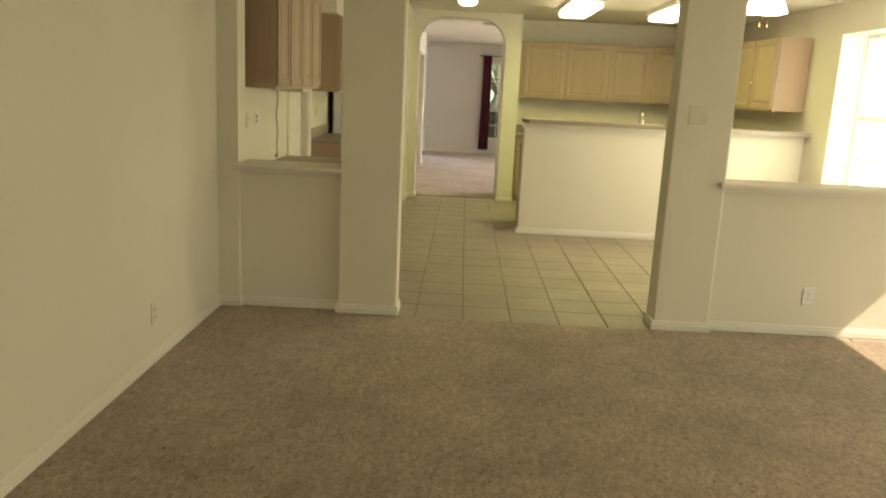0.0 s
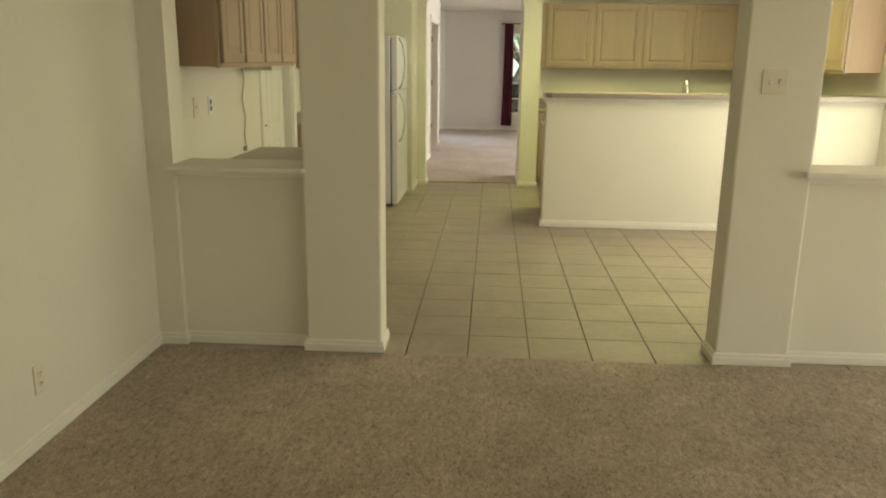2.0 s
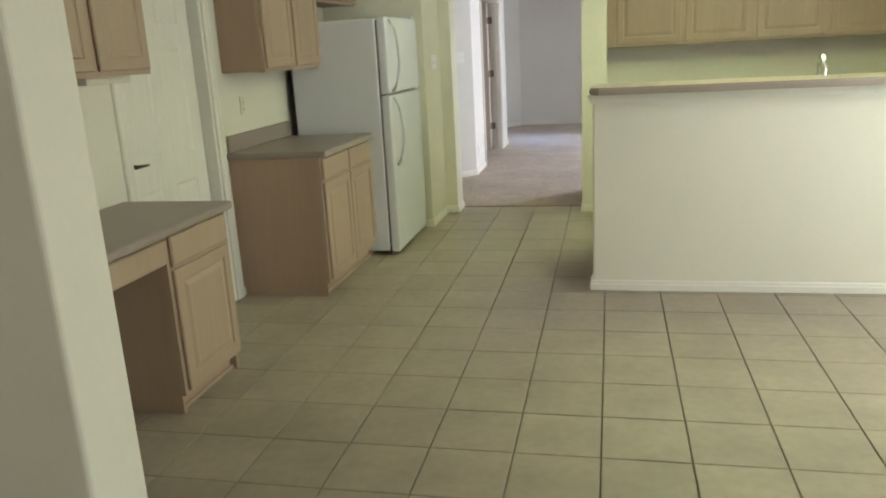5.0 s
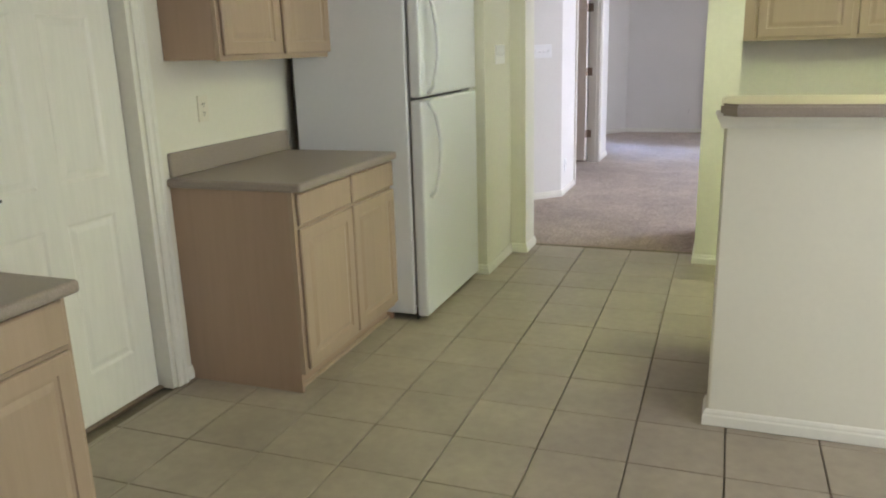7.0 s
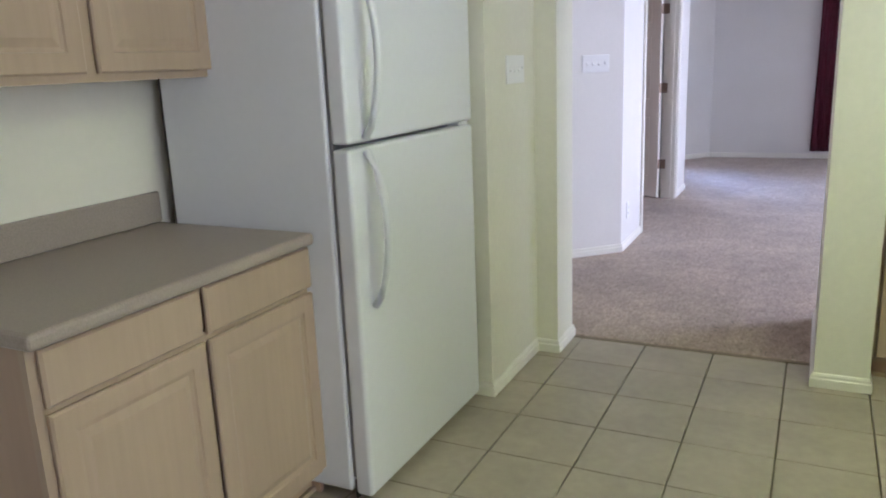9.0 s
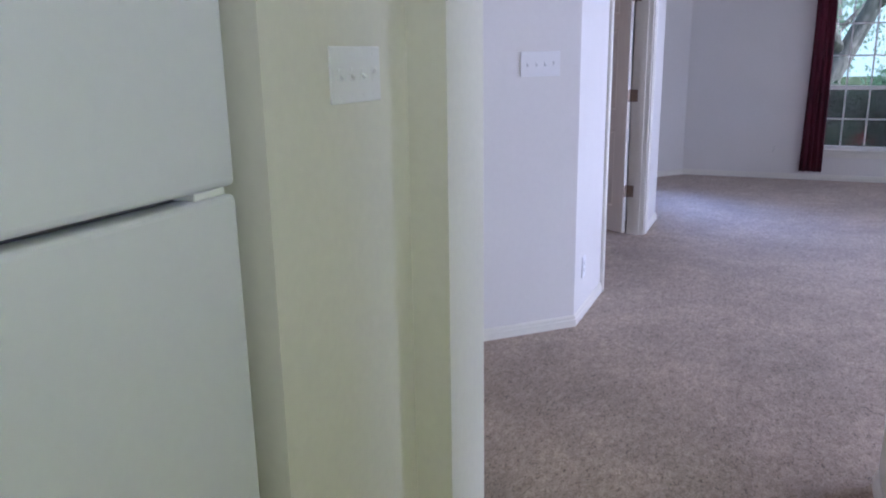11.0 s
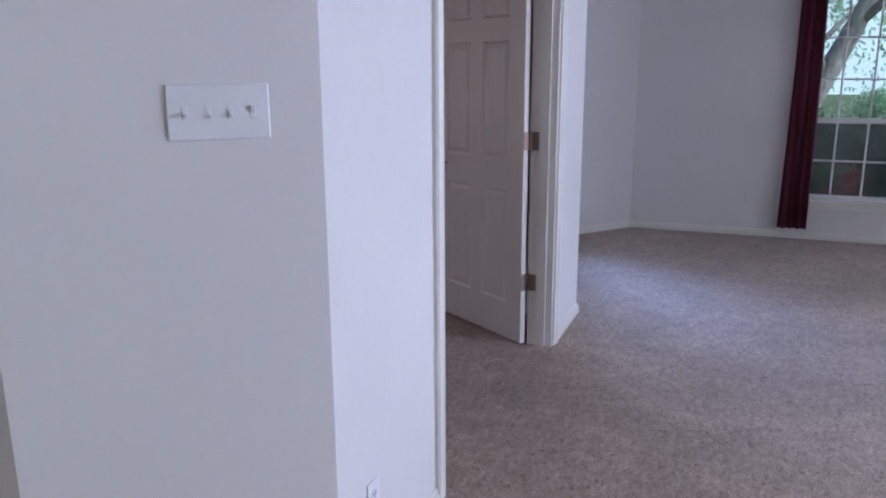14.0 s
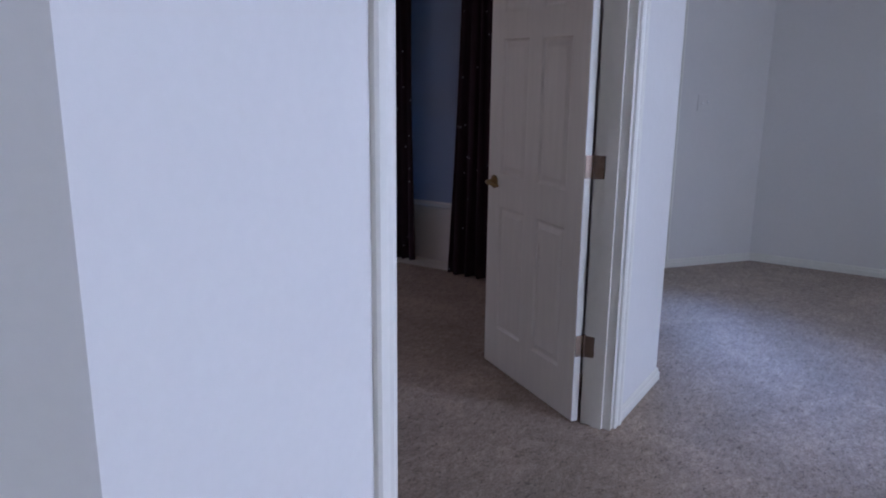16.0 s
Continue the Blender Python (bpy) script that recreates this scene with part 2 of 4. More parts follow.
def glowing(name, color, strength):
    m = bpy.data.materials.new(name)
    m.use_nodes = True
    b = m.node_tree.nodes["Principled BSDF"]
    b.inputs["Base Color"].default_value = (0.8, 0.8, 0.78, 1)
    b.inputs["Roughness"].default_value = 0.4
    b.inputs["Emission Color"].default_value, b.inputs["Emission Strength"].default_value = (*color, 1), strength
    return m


# Emission puts the overexposed outdoors into the panel itself.
M_HAZE = glowing("glowing_garden_panel", (0.93, 1.0, 0.93), 2.2)
M_DISTANCE = glowing("glowing_pale_distance", (0.48, 0.80, 0.84), 0.68)
M_TUBE = glowing("lit_acrylic_diffuser", (1.0, 0.98, 0.88), 5.0)
M_BOWL = glowing("lit_frosted_glass", (1.0, 0.95, 0.85), 5.0)


# ---- mesh helpers ----
def part(name, bm, mat, parent=None, label="", smooth=False):
    """Links a bmesh as one mesh object, under a thing or a part."""
    me = bpy.data.meshes.new(name)
    bmesh.ops.recalc_face_normals(bm, faces=bm.faces)
    if smooth:
        for f in bm.faces:
            f.smooth = True
    bm.to_mesh(me)
    bm.free()
    me.materials.append(mat)
    ob = new(name, me)
    if parent is not None:
        ob.parent = parent
    if label:
        ob["label"] = label
    return ob


def thing(name, x, y, z, label, category, group="", turn=0):
    ob = new(name)
    ob.matrix_basis = pose(x, y, z, 0, 0, turn)
    ob.empty_display_size = 0.1
    return tagged(ob, label, category, group)


def add_box(bm, x0, x1, y0, y1, z0, z1, bevel=0.0, segments=2):
    geo = bmesh.ops.create_cube(bm, size=1.0, matrix=Matrix.Translation(((x0 + x1) / 2, (y0 + y1) / 2, (z0 + z1) / 2)) @ Matrix.Diagonal((abs(x1 - x0), abs(y1 - y0), abs(z1 - z0), 1)))
    if bevel:
        edges = list({e for v in geo["verts"] for e in v.link_edges})
        bmesh.ops.bevel(bm, geom=edges, offset=bevel, segments=segments, affect='EDGES', profile=0.5)
    return bm


def box(x0, x1, y0, y1, z0, z1, bevel=0.0, segments=2):
    return add_box(bmesh.new(), x0, x1, y0, y1, z0, z1, bevel, segments)


def add_tube(bm, points, radius, sides=10):
    """A round tube along points."""
    rings = []
    pts = [Vector(p) for p in points]
    for i, p in enumerate(pts):
        d = (pts[min(i + 1, len(pts) - 1)] - pts[max(i - 1, 0)]).normalized()
        up = Vector((0, 0, 1)) if abs(d.z) < 0.9 else Vector((1, 0, 0))
        a = d.cross(up).normalized()
        c = d.cross(a)
        r = radius[i] if isinstance(radius, (list, tuple)) else radius
        rings.append([bm.verts.new(p + r * (math.cos(2 * math.pi * k / sides) * a + math.sin(2 * math.pi * k / sides) * c)) for k in range(sides)])
    for r0, r1 in zip(rings, rings[1:]):
        for k in range(sides):
            bm.faces.new((r0[k], r0[(k + 1) % sides], r1[(k + 1) % sides], r1[k]))
    bm.faces.new(rings[0]), bm.faces.new(rings[-1])
    return bm


def add_lathe(bm, profile, center, axis='z', sides=24):
    """A turned shape: profile rows of (radius, height) about an axis through center."""
    rings = []
    for r, h in profile:
        ring = []
        for k in range(sides):
            a = 2 * math.pi * k / sides
            u, v = r * math.cos(a), r * math.sin(a)
            p = {'z': (u, v, h), 'x': (h, u, v), 'y': (u, h, v)}[axis]
            ring.append(bm.verts.new(Vector(center) + Vector(p)))
        rings.append(ring)
    for r0, r1 in zip(rings, rings[1:]):
        for k in range(sides):
            bm.faces.new((r0[k], r0[(k + 1) % sides], r1[(k + 1) % sides], r1[k]))
    bm.faces.new(rings[0]), bm.faces.new(rings[-1])
    return bm


def add_sweep(bm, path, profile, normal, closed_profile=True):
    """A moulding swept along path with mitred corners. Profile rows: (offset across the path, height along normal)."""
    n = Vector(normal).normalized()
    pts = [Vector(p) for p in path]
    dirs = [(b - a).normalized() for a, b in zip(pts, pts[1:])]
    rings = []
    for i, p in enumerate(pts):
        if i == 0:
            m = n.cross(dirs[0])
        elif i == len(pts) - 1:
            m = n.cross(dirs[-1])
        else:
            p1, p2 = n.cross(dirs[i - 1]), n.cross(dirs[i])
            m = (p1 + p2) / (1 + p1.dot(p2))
        rings.append([bm.verts.new(p + a * m + b * n) for a, b in profile])
    k = len(profile)
    for r0, r1 in zip(rings, rings[1:]):
        for j in range(k):
            bm.faces.new((r0[j], r0[(j + 1) % k], r1[(j + 1) % k], r1[j]))
    bm.faces.new(rings[0]), bm.faces.new(rings[-1])
    return bm


BASE_PROFILE = [(0.0, 0.0), (0.014, 0.0), (0.014, 0.036), (0.0125, 0.039), (0.009, 0.042), (0.009, 0.052), (0.005, 0.060), (0.0, 0.062)]


def baseboard(path, mirror=False):
    """Skirting along a wall's foot; the room lies to the left of the path, or to its right if mirrored."""
    prof = [(-a, b) for a, b in BASE_PROFILE] if mirror else BASE_PROFILE
    ob = part("baseboard", add_sweep(bmesh.new(), [(x, y, 0.003) for x, y in path], prof, (0, 0, 1)), M_TRIM)
    return tagged(ob, "white painted stepped baseboard along the wall", "baseboard", kind="structure")


def panel_face(bm, xs, zs, panels, rings, at, flip=1.0):
    """A face in the x-z plane at y = at, cut into cells; the cells in panels sink and rise by rings of (inset, depth)."""
    for i, (xa, xb) in enumerate(zip(xs, xs[1:])):
        for j, (za, zb) in enumerate(zip(zs, zs[1:])):
            loop = [bm.verts.new((x, at, z)) for x, z in ((xa, za), (xb, za), (xb, zb), (xa, zb))]
            if (i, j) in panels:
                for inset, depth in rings:
                    inner = [bm.verts.new((x, at + flip * depth, z)) for x, z in
                             ((xa + inset, za + inset), (xb - inset, za + inset), (xb - inset, zb - inset), (xa + inset, zb - inset))]
                    for k in range(4):
                        bm.faces.new((loop[k], loop[(k + 1) % 4], inner[(k + 1) % 4], inner[k]))
                    loop = inner
            bm.faces.new(loop)


def panel_slab(w, h, t, xs, zs, panels, rings, both=False, edge=0.003):
    """A slab of width w, height h and thickness t, its front (towards -y) with panels, its edges eased."""
    bm = bmesh.new()
    xs = [edge, *xs, w - edge]
    zs = [edge, *zs, h - edge]
    panel_face(bm, xs, zs, panels, rings, 0.0)
    if both:
        panel_face(bm, xs, zs, panels, rings, t, -1.0)
    else:
        panel_face(bm, xs, zs, set(), rings, t)
    outer = [(0, 0), (w, 0), (w, h), (0, h)]
    inner = [(edge, edge), (w - edge, edge), (w - edge, h - edge), (edge, h - edge)]
    loops = [[bm.verts.new((x, y, z)) for x, z in pts] for pts, y in ((inner, 0.0), (outer, edge), (outer, t - edge), (inner, t))]
    for l0, l1 in zip(loops, loops[1:]):
        for k in range(4):
            bm.faces.new((l0[k], l0[(k + 1) % 4], l1[(k + 1) % 4], l1[k]))
    bmesh.ops.remove_doubles(bm, verts=bm.verts, dist=0.0002)
    return bm


def structure(name, bm, mat, label, category="wall"):
    return tagged(part(name, bm, mat), label, category, kind="structure")


def cloth(width, drop, waves, depth, seed, flare=0.0):
    """A hanging curtain: a folded sheet with thickness, in the x-z plane, top at z = 0."""
    rng = random.Random(seed)
    bm = bmesh.new()
    cols, rows = waves * 8, 10
    ph = [rng.uniform(-0.5, 0.5) for _ in range(waves + 2)]
    grid = []
    for side in (0.0, 0.004):
        sheet = []
        for j in range(rows + 1):
            v = j / rows
            line = []
            for i in range(cols + 1):
                u = i / cols
                a = u * waves * 2 * math.pi + ph[int(u * waves)] * 0.6 * v
                y = depth * (0.55 + 0.45 * v) * math.sin(a) + 0.25 * depth * math.sin(2.3 * a + 3 * v)
                x = (u - 0.5) * width * (1 + flare * v) + 0.006 * math.sin(a * 0.5 + 4 * v)
                line.append(bm.verts.new((x, y + side, -drop * v)))
            sheet.append(line)
        grid.append(sheet)
    for sheet in grid:
        for j in range(rows):
            for i in range(cols):
                bm.faces.new((sheet[j][i], sheet[j][i + 1], sheet[j + 1][i + 1], sheet[j + 1][i]))
    f, b = grid
    for i in range(cols):
        bm.faces.new((f[0][i], f[0][i + 1], b[0][i + 1], b[0][i]))
        bm.faces.new((f[rows][i], f[rows][i + 1], b[rows][i + 1], b[rows][i]))
    for j in range(rows):
        bm.faces.new((f[j][0], f[j + 1][0], b[j + 1][0], b[j][0]))
        bm.faces.new((f[j][cols], f[j + 1][cols], b[j + 1][cols], b[j][cols]))
    return bm


# ---- floors and ground ----
CEIL = 2.45
WEST, EAST = -1.08, 4.0          # kitchen walls
PART = 4.79                      # front of the pillars between living room and kitchen
ARCH = 10.24                     # front of the arched wall
BACK = 11.02                     # kitchen wall behind the cabinets
HALL = -0.32                     # wall with the double door
FAR = 17.80                      # front wall with the window

structure("ground", box(-400, 400, -400, 400, -0.40, -0.16), M_GRASS, "green lawn around the house", "ground")
slab = box(-1.20, 4.86, -3.2, 10.24, -0.15, -0.0115)
add_box(slab, -4.62, 5.65, 10.24, 17.95, -0.15, -0.0115)
structure("floor_slab", slab, M_GROUT, "grey brown grout bed under the floor", "floor")
structure("floor_living_carpet", box(WEST, 4.72, -3.1, 4.768, -0.011, 0.005, 0.004, 1), M_CARPET, "taupe cut pile carpet in the living room", "carpet")


def hall_carpet():
    bm = bmesh.new()
    add_box(bm, -4.5, 1.07, 10.50, 17.8, -0.011, 0.005)
    add_box(bm, 1.07, 5.5, 11.08, 17.8, -0.011, 0.005)
    return bm


structure("floor_hall_carpet", hall_carpet(), M_CARPET, "taupe cut pile carpet in the hall and front room", "carpet")
structure("threshold", box(-0.15, 0.970, 10.478, 10.502, -0.011, 0.0035, 0.003, 1), M_GROUT, "dark carpet edge strip under the arch", "threshold")


# ---- walls ----
def wall_boxes(name, boxes, mat, label):
    bm = bmesh.new()
    for b in boxes:
        add_box(bm, *b)
    bmesh.ops.remove_doubles(bm, verts=bm.verts, dist=0.0005)
    return structure(name, bm, mat, label)


wall_boxes("wall_west", [(-1.20, WEST, -3.2, 6.825, 0, CEIL), (-1.20, WEST, 7.685, 10.48, 0, CEIL), (-1.20, WEST, 6.825, 7.685, 2.05, CEIL)],
           M_WALL, "cream painted wall with light orange peel texture")
# The opening is added for the rear fill lamp, never in view.
wall_boxes("wall_south", [(WEST, 0.3, -3.2, -3.08, 0, CEIL), (2.9, 4.72, -3.2, -3.08, 0, CEIL), (0.3, 2.9, -3.2, -3.08, 0, 0.6), (0.3, 2.9, -3.2, -3.08, 2.2, CEIL)],
           M_WALL, "cream painted rear wall with an added unseen window opening")
wall_boxes("wall_living_east", [(4.72, 4.86, -3.2, 1.3, 0, CEIL), (4.72, 4.86, 4.55, 5.0, 0, CEIL), (4.72, 4.86, 1.3, 4.55, 2.05, CEIL)],
           M_WALL, "cream painted wall with a patio door opening")
wall_boxes("wall_dining_east", [(EAST, 4.30, 5.0, 5.70, 0, CEIL), (EAST, 4.30, 7.50, BACK + 0.12, 0, CEIL), (EAST, 4.30, 5.70, 7.50, 0, 0.62), (EAST, 4.30, 5.70, 7.50, 2.15, CEIL)],
           M_WALL, "cream painted wall with a deep dining window")

# partition with pillars, knee walls and a header
wall_boxes("wall_partition", [(WEST, -0.945, PART + 0.025, 4.98, 0, CEIL - 0.2), (-0.945, -0.285, 4.85, 4.965, 0, 0.928)],
           M_WALL, "cream painted knee wall beside the pillar")


def pillar(x0, x1):
    bm = box(x0, x1, PART, 4.98, 0, CEIL - 0.2, 0.012, 3)
    return structure("wall_pillar", bm, M_WALL, "cream painted square pillar with rounded corners", "pillar")


pillar(-0.287, 0.100)
pillar(1.788, 2.148)
wall_boxes("wall_knee_east", [(2.148, 4.72, 4.85, 4.965, 0, 0.952)], M_WALL, "cream painted knee wall below a white ledge")
wall_boxes("wall_header", [(WEST, 4.72, PART, 4.98, CEIL - 0.2, CEIL)], M_WALL, "cream painted header above the pillars")


def ledge(x0, x1, top):
    bm = box(x0, x1, 4.735, 5.065, top - 0.026, top, 0.007, 2)
    add_box(bm, x0 + 0.012, x1 - 0.006, 4.826, 4.85, top - 0.062, top - 0.026, 0.006, 2)
    return structure("trim_ledge", bm, M_TRIM, "white painted ledge capping the knee wall", "ledge")


ledge(-0.955, -0.272, 0.955)
ledge(2.105, 4.70, 0.985)

# peninsula knee wall
structure("wall_peninsula", box(1.11, EAST, 8.0, 8.12, 0, 1.163, 0.01, 2), M_WALL, "cream textured knee wall under the bar top", "wall")


def arch_wall():
    """A wall with an opening whose upper corners are round, cut through."""
    x0, x1, top, r = -0.15, 0.970, 2.37, 0.34
    curve = [(x0, 0.0), (x0, top - r)]
    curve += [(x0 + r - r * math.cos(a), top - r + r * math.sin(a)) for a in [math.pi / 2 * k / 14 for k in range(1, 15)]]
    curve += [(x1 - r + r * math.sin(a), top - r + r * math.cos(a)) for a in [math.pi / 2 * k / 14 for k in range(0, 15)]]
    curve += [(x1, 0.0)]
    bm = bmesh.new()
    left, right = -0.255, 1.177
    for y in (ARCH, ARCH + 0.245):
        bm.faces.new([bm.verts.new((x, y, z)) for x, z in [(left, 0), *curve[:16], (curve[15][0], CEIL), (left, CEIL)]])
        bm.faces.new([bm.verts.new((x, y, z)) for x, z in [(curve[15][0], CEIL), *curve[15:17], (curve[16][0], CEIL)]])
        bm.faces.new([bm.verts.new((x, y, z)) for x, z in [(right, 0), (right, CEIL), (curve[16][0], CEIL), *curve[16:]]])
    f = [bm.verts.new((x, ARCH, z)) for x, z in curve]
    b = [bm.verts.new((x, ARCH + 0.245, z)) for x, z in curve]
    for k in range(len(curve) - 1):
        bm.faces.new((f[k], f[k + 1], b[k + 1], b[k]))
    bmesh.ops.remove_doubles(bm, verts=bm.verts, dist=0.0005)
    return bm


structure("wall_arch", arch_wall(), M_WALL_YELLOW, "pale yellow wall with an arched opening")
wall_boxes("wall_wing", [(0.970, 1.177, ARCH + 0.245, BACK + 0.12, 0, CEIL)], M_WALL_YELLOW, "pale yellow wing wall beside the arch")
wall_boxes("wall_kitchen_back", [(1.177, EAST, BACK, BACK + 0.12, 0, CEIL)], M_WALL_YELLOW, "pale yellow kitchen wall behind the cabinets")
wall_boxes("wall_pantry", [(WEST, -0.255, 9.665, 10.485, 0, CEIL)], M_WALL_YELLOW, "pale yellow return wall beside the refrigerator")
wall_boxes("wall_kitchen_soffit", [(WEST, -0.80, 7.60, 9.70, 2.14, CEIL)], M_WALL_YELLOW, "pale yellow soffit above the wall cabinets")

# hall, study and front room
wall_boxes("wall_thermostat", [(-4.5, -0.80, 11.80, 11.93, 0, CEIL)], M_WALL_WHITE, "white painted hall wall with the thermostat")


def prism(points, z0, z1):
    bm = bmesh.new()
    lo = [bm.verts.new((x, y, z0)) for x, y in points]
    hi = [bm.verts.new((x, y, z1)) for x, y in points]
    bm.faces.new(lo), bm.faces.new(hi)
    for k in range(len(points)):
        bm.faces.new((lo[k], lo[(k + 1) % len(points)], hi[(k + 1) % len(points)], hi[k]))
    return bm


structure("wall_angled", prism([(-0.80, 11.80), (HALL, 12.285), (HALL - 0.13, 12.34), (-0.86, 11.93)], 0, CEIL), M_WALL_WHITE, "white painted angled wall with a switch plate")
wall_boxes("wall_study", [(HALL - 0.13, HALL, 12.285, 12.99, 0, CEIL), (HALL - 0.13, HALL, 14.515, 15.13, 0, CEIL), (HALL - 0.13, HALL, 12.99, 14.515, 2.05, CEIL)],
           M_WALL_WHITE, "white painted wall with a double door opening")
wall_boxes("wall_foyer", [(-0.88, HALL - 0.13, 15.0, 15.13, 0, CEIL), (-1.00, -0.88, 15.0, 16.28, 0, CEIL), (-1.00, -0.88, 17.18, 17.6, 0, CEIL), (-1.00, -0.88, 16.28, 17.18, 2.08, CEIL)],
           M_WALL_WHITE, "white painted foyer wall")
structure("wall_foyer_angle", prism([(-0.88, 17.20), (-0.40, FAR), (-0.40, FAR + 0.15), (-1.00, 17.3)], 0, CEIL), M_WALL_WHITE, "white painted angled wall in the foyer")
WL, WM, WN, WR, SILL, HEAD = 0.95, 1.71, 1.80, 2.56, 0.34, 2.04
wall_boxes("wall_north", [(-0.40, WL, FAR, FAR + 0.15, 0, CEIL), (WR, 5.5, FAR, FAR + 0.15, 0, CEIL), (WL, WR, FAR, FAR + 0.15, 0, SILL), (WL, WR, FAR, FAR + 0.15, HEAD, CEIL)],
           M_WALL_WHITE, "white painted front wall with a window")
wall_boxes("wall_hall_east", [(5.5, 5.65, BACK, 12.9, 0, CEIL), (5.5, 5.65, 15.5, 17.95, 0, CEIL), (5.5, 5.65, 12.9, 15.5, 0, 0.5), (5.5, 5.65, 12.9, 15.5, 2.3, CEIL)],
           M_WALL_WHITE, "white painted side wall with windows")
wall_boxes("wall_hall_south", [(4.30, 5.5, BACK, BACK + 0.12, 0, CEIL), (-4.5, WEST, ARCH, 10.485, 0, CEIL)], M_WALL_WHITE, "white painted hall wall")
wall_boxes("wall_study_west", [(-4.62, -4.5, 10.24, 10.75, 0, CEIL), (-4.62, -4.5, 11.55, 13.2, 0, CEIL), (-4.62, -4.5, 10.75, 11.55, 0, 0.9), (-4.62, -4.5, 10.75, 11.55, 2.0, CEIL), (-4.62, -4.5, 14.8, 16.4, 0, CEIL), (-4.62, -4.5, 13.2, 14.8, 0, 0.55), (-4.62, -4.5, 13.2, 14.8, 2.05, CEIL)], M_WALL_WHITE, "white painted study wall")
wall_boxes("wall_study_north", [(-4.5, -2.75, 16.25, 16.38, 0, CEIL), (-2.08, -1.00, 16.25, 16.38, 0, CEIL), (-2.75, -2.08, 16.25, 16.38, 0, 0.45), (-2.75, -2.08, 16.25, 16.38, 2.0, CEIL)],
           M_WALL_WHITE, "white painted study wall with a window")

bm = box(-1.20, 4.86, -3.2, 5.0, CEIL, CEIL + 0.12)
add_box(bm, -1.20, 4.30, 5.0, ARCH, CEIL, CEIL + 0.12)
add_box(bm, -4.62, 5.65, 10.24, 17.95, CEIL, CEIL + 0.12)
structure("ceiling", bm, M_CEIL, "off white textured ceiling", "ceiling")
# Unseen slab, added only to block direct sun at the dining window.
structure("eave_sun_blocker", box(4.30, 6.4, 5.02, 10.2, CEIL, CEIL + 0.15), M_ROOF, "unseen grey eave added to keep sun out of the dining window", "roof")

# baseboards
baseboard([(WEST, -3.08), (WEST, PART + 0.025), (-0.945, PART + 0.025), (-0.945, 4.85), (-0.285, 4.85)], mirror=True)
baseboard([(-0.287, 4.85), (-0.287, PART), (0.100, PART), (0.100, 4.98), (-0.287, 4.98)], mirror=True)
baseboard([(2.148, 4.98), (1.788, 4.98), (1.788, PART), (2.148, PART), (2.148, 4.85), (4.72, 4.85)], mirror=True)
baseboard([(1.20, 8.12), (1.11, 8.12), (1.11, 8.0), (EAST, 8.0)], mirror=True)
baseboard([(-0.62, 9.665), (-0.255, 9.665), (-0.255, ARCH), (-0.15, ARCH), (-0.15, ARCH + 0.245), (-0.6, ARCH + 0.245)], mirror=True)
baseboard([(0.970, BACK + 0.12), (0.970, ARCH), (1.177, ARCH), (1.177, 10.455)], mirror=True)
baseboard([(-4.5, 11.80), (-0.80, 11.80), (HALL, 12.285), (HALL, 12.925)], mirror=True)
baseboard([(HALL, 14.58), (HALL, 15.13), (-0.88, 15.13), (-0.88, 16.22)], mirror=True)
baseboard([(-0.88, 17.20), (-0.40, FAR), (5.5, FAR)], mirror=True)
baseboard([(-4.5, 16.25), (-1.00, 16.25)], mirror=True)
baseboard([(WEST, 7.757), (WEST, 7.795)], mirror=True)


# ---- openings: doors and windows ----
CASE_PROFILE = [(0.0, 0.0), (0.0, 0.010), (0.010, 0.016), (0.020, 0.012), (0.032, 0.012), (0.040, 0.019), (0.058, 0.019), (0.064, 0.012), (0.064, 0.0)]
RINGS = [(0.012, 0.006), (0.020, 0.006), (0.040, 0.001)]


def casing(parent, path, normal):
    """A moulded frame round an opening; runs so that the profile goes outward."""
    return part("casing", add_sweep(bmesh.new(), path, CASE_PROFILE, normal), M_TRIM, parent, "white moulded casing")


def six_panel(w, h=2.02, t=0.035, both=True):
    s, mid = 0.115, 0.10
    pw = (w - 2 * s - mid) / 2
    xs = [s, s + pw, s + pw + mid, w - s]
    zs = [0.20, 0.80, 0.95, 1.55, 1.66, h - 0.115]
    panels = {(i, j) for i in (1, 3) for j in (1, 3, 5)}
    return panel_slab(w, h, t, xs, zs, panels, RINGS, both)


def lever(parent, x, y, z, way=1, face=-1, mat=None):
    """A lever handle on a rose; the slab's face looks along y."""
    bm = bmesh.new()
    add_lathe(bm, [(0.030, 0.0), (0.031, 0.006), (0.024, 0.011), (0.012, 0.014), (0.011, 0.045), (0.0, 0.046)], (0, 0, 0), 'y', 20)
    add_tube(bm, [(0, 0.04, 0), (0.02 * way, 0.046, 0), (0.06 * way, 0.046, -0.002), (0.105 * way, 0.042, -0.004)], [0.009, 0.009, 0.008, 0.006], 8)
    if face < 0:
        bmesh.ops.scale(bm, vec=(1, -1, 1), verts=bm.verts)
    bmesh.ops.translate(bm, vec=(x, y, z), verts=bm.verts)
    return part("door_handle", bm, mat or M_BRASS, parent, "dark bronze handle" if mat else "antique brass handle", smooth=True)


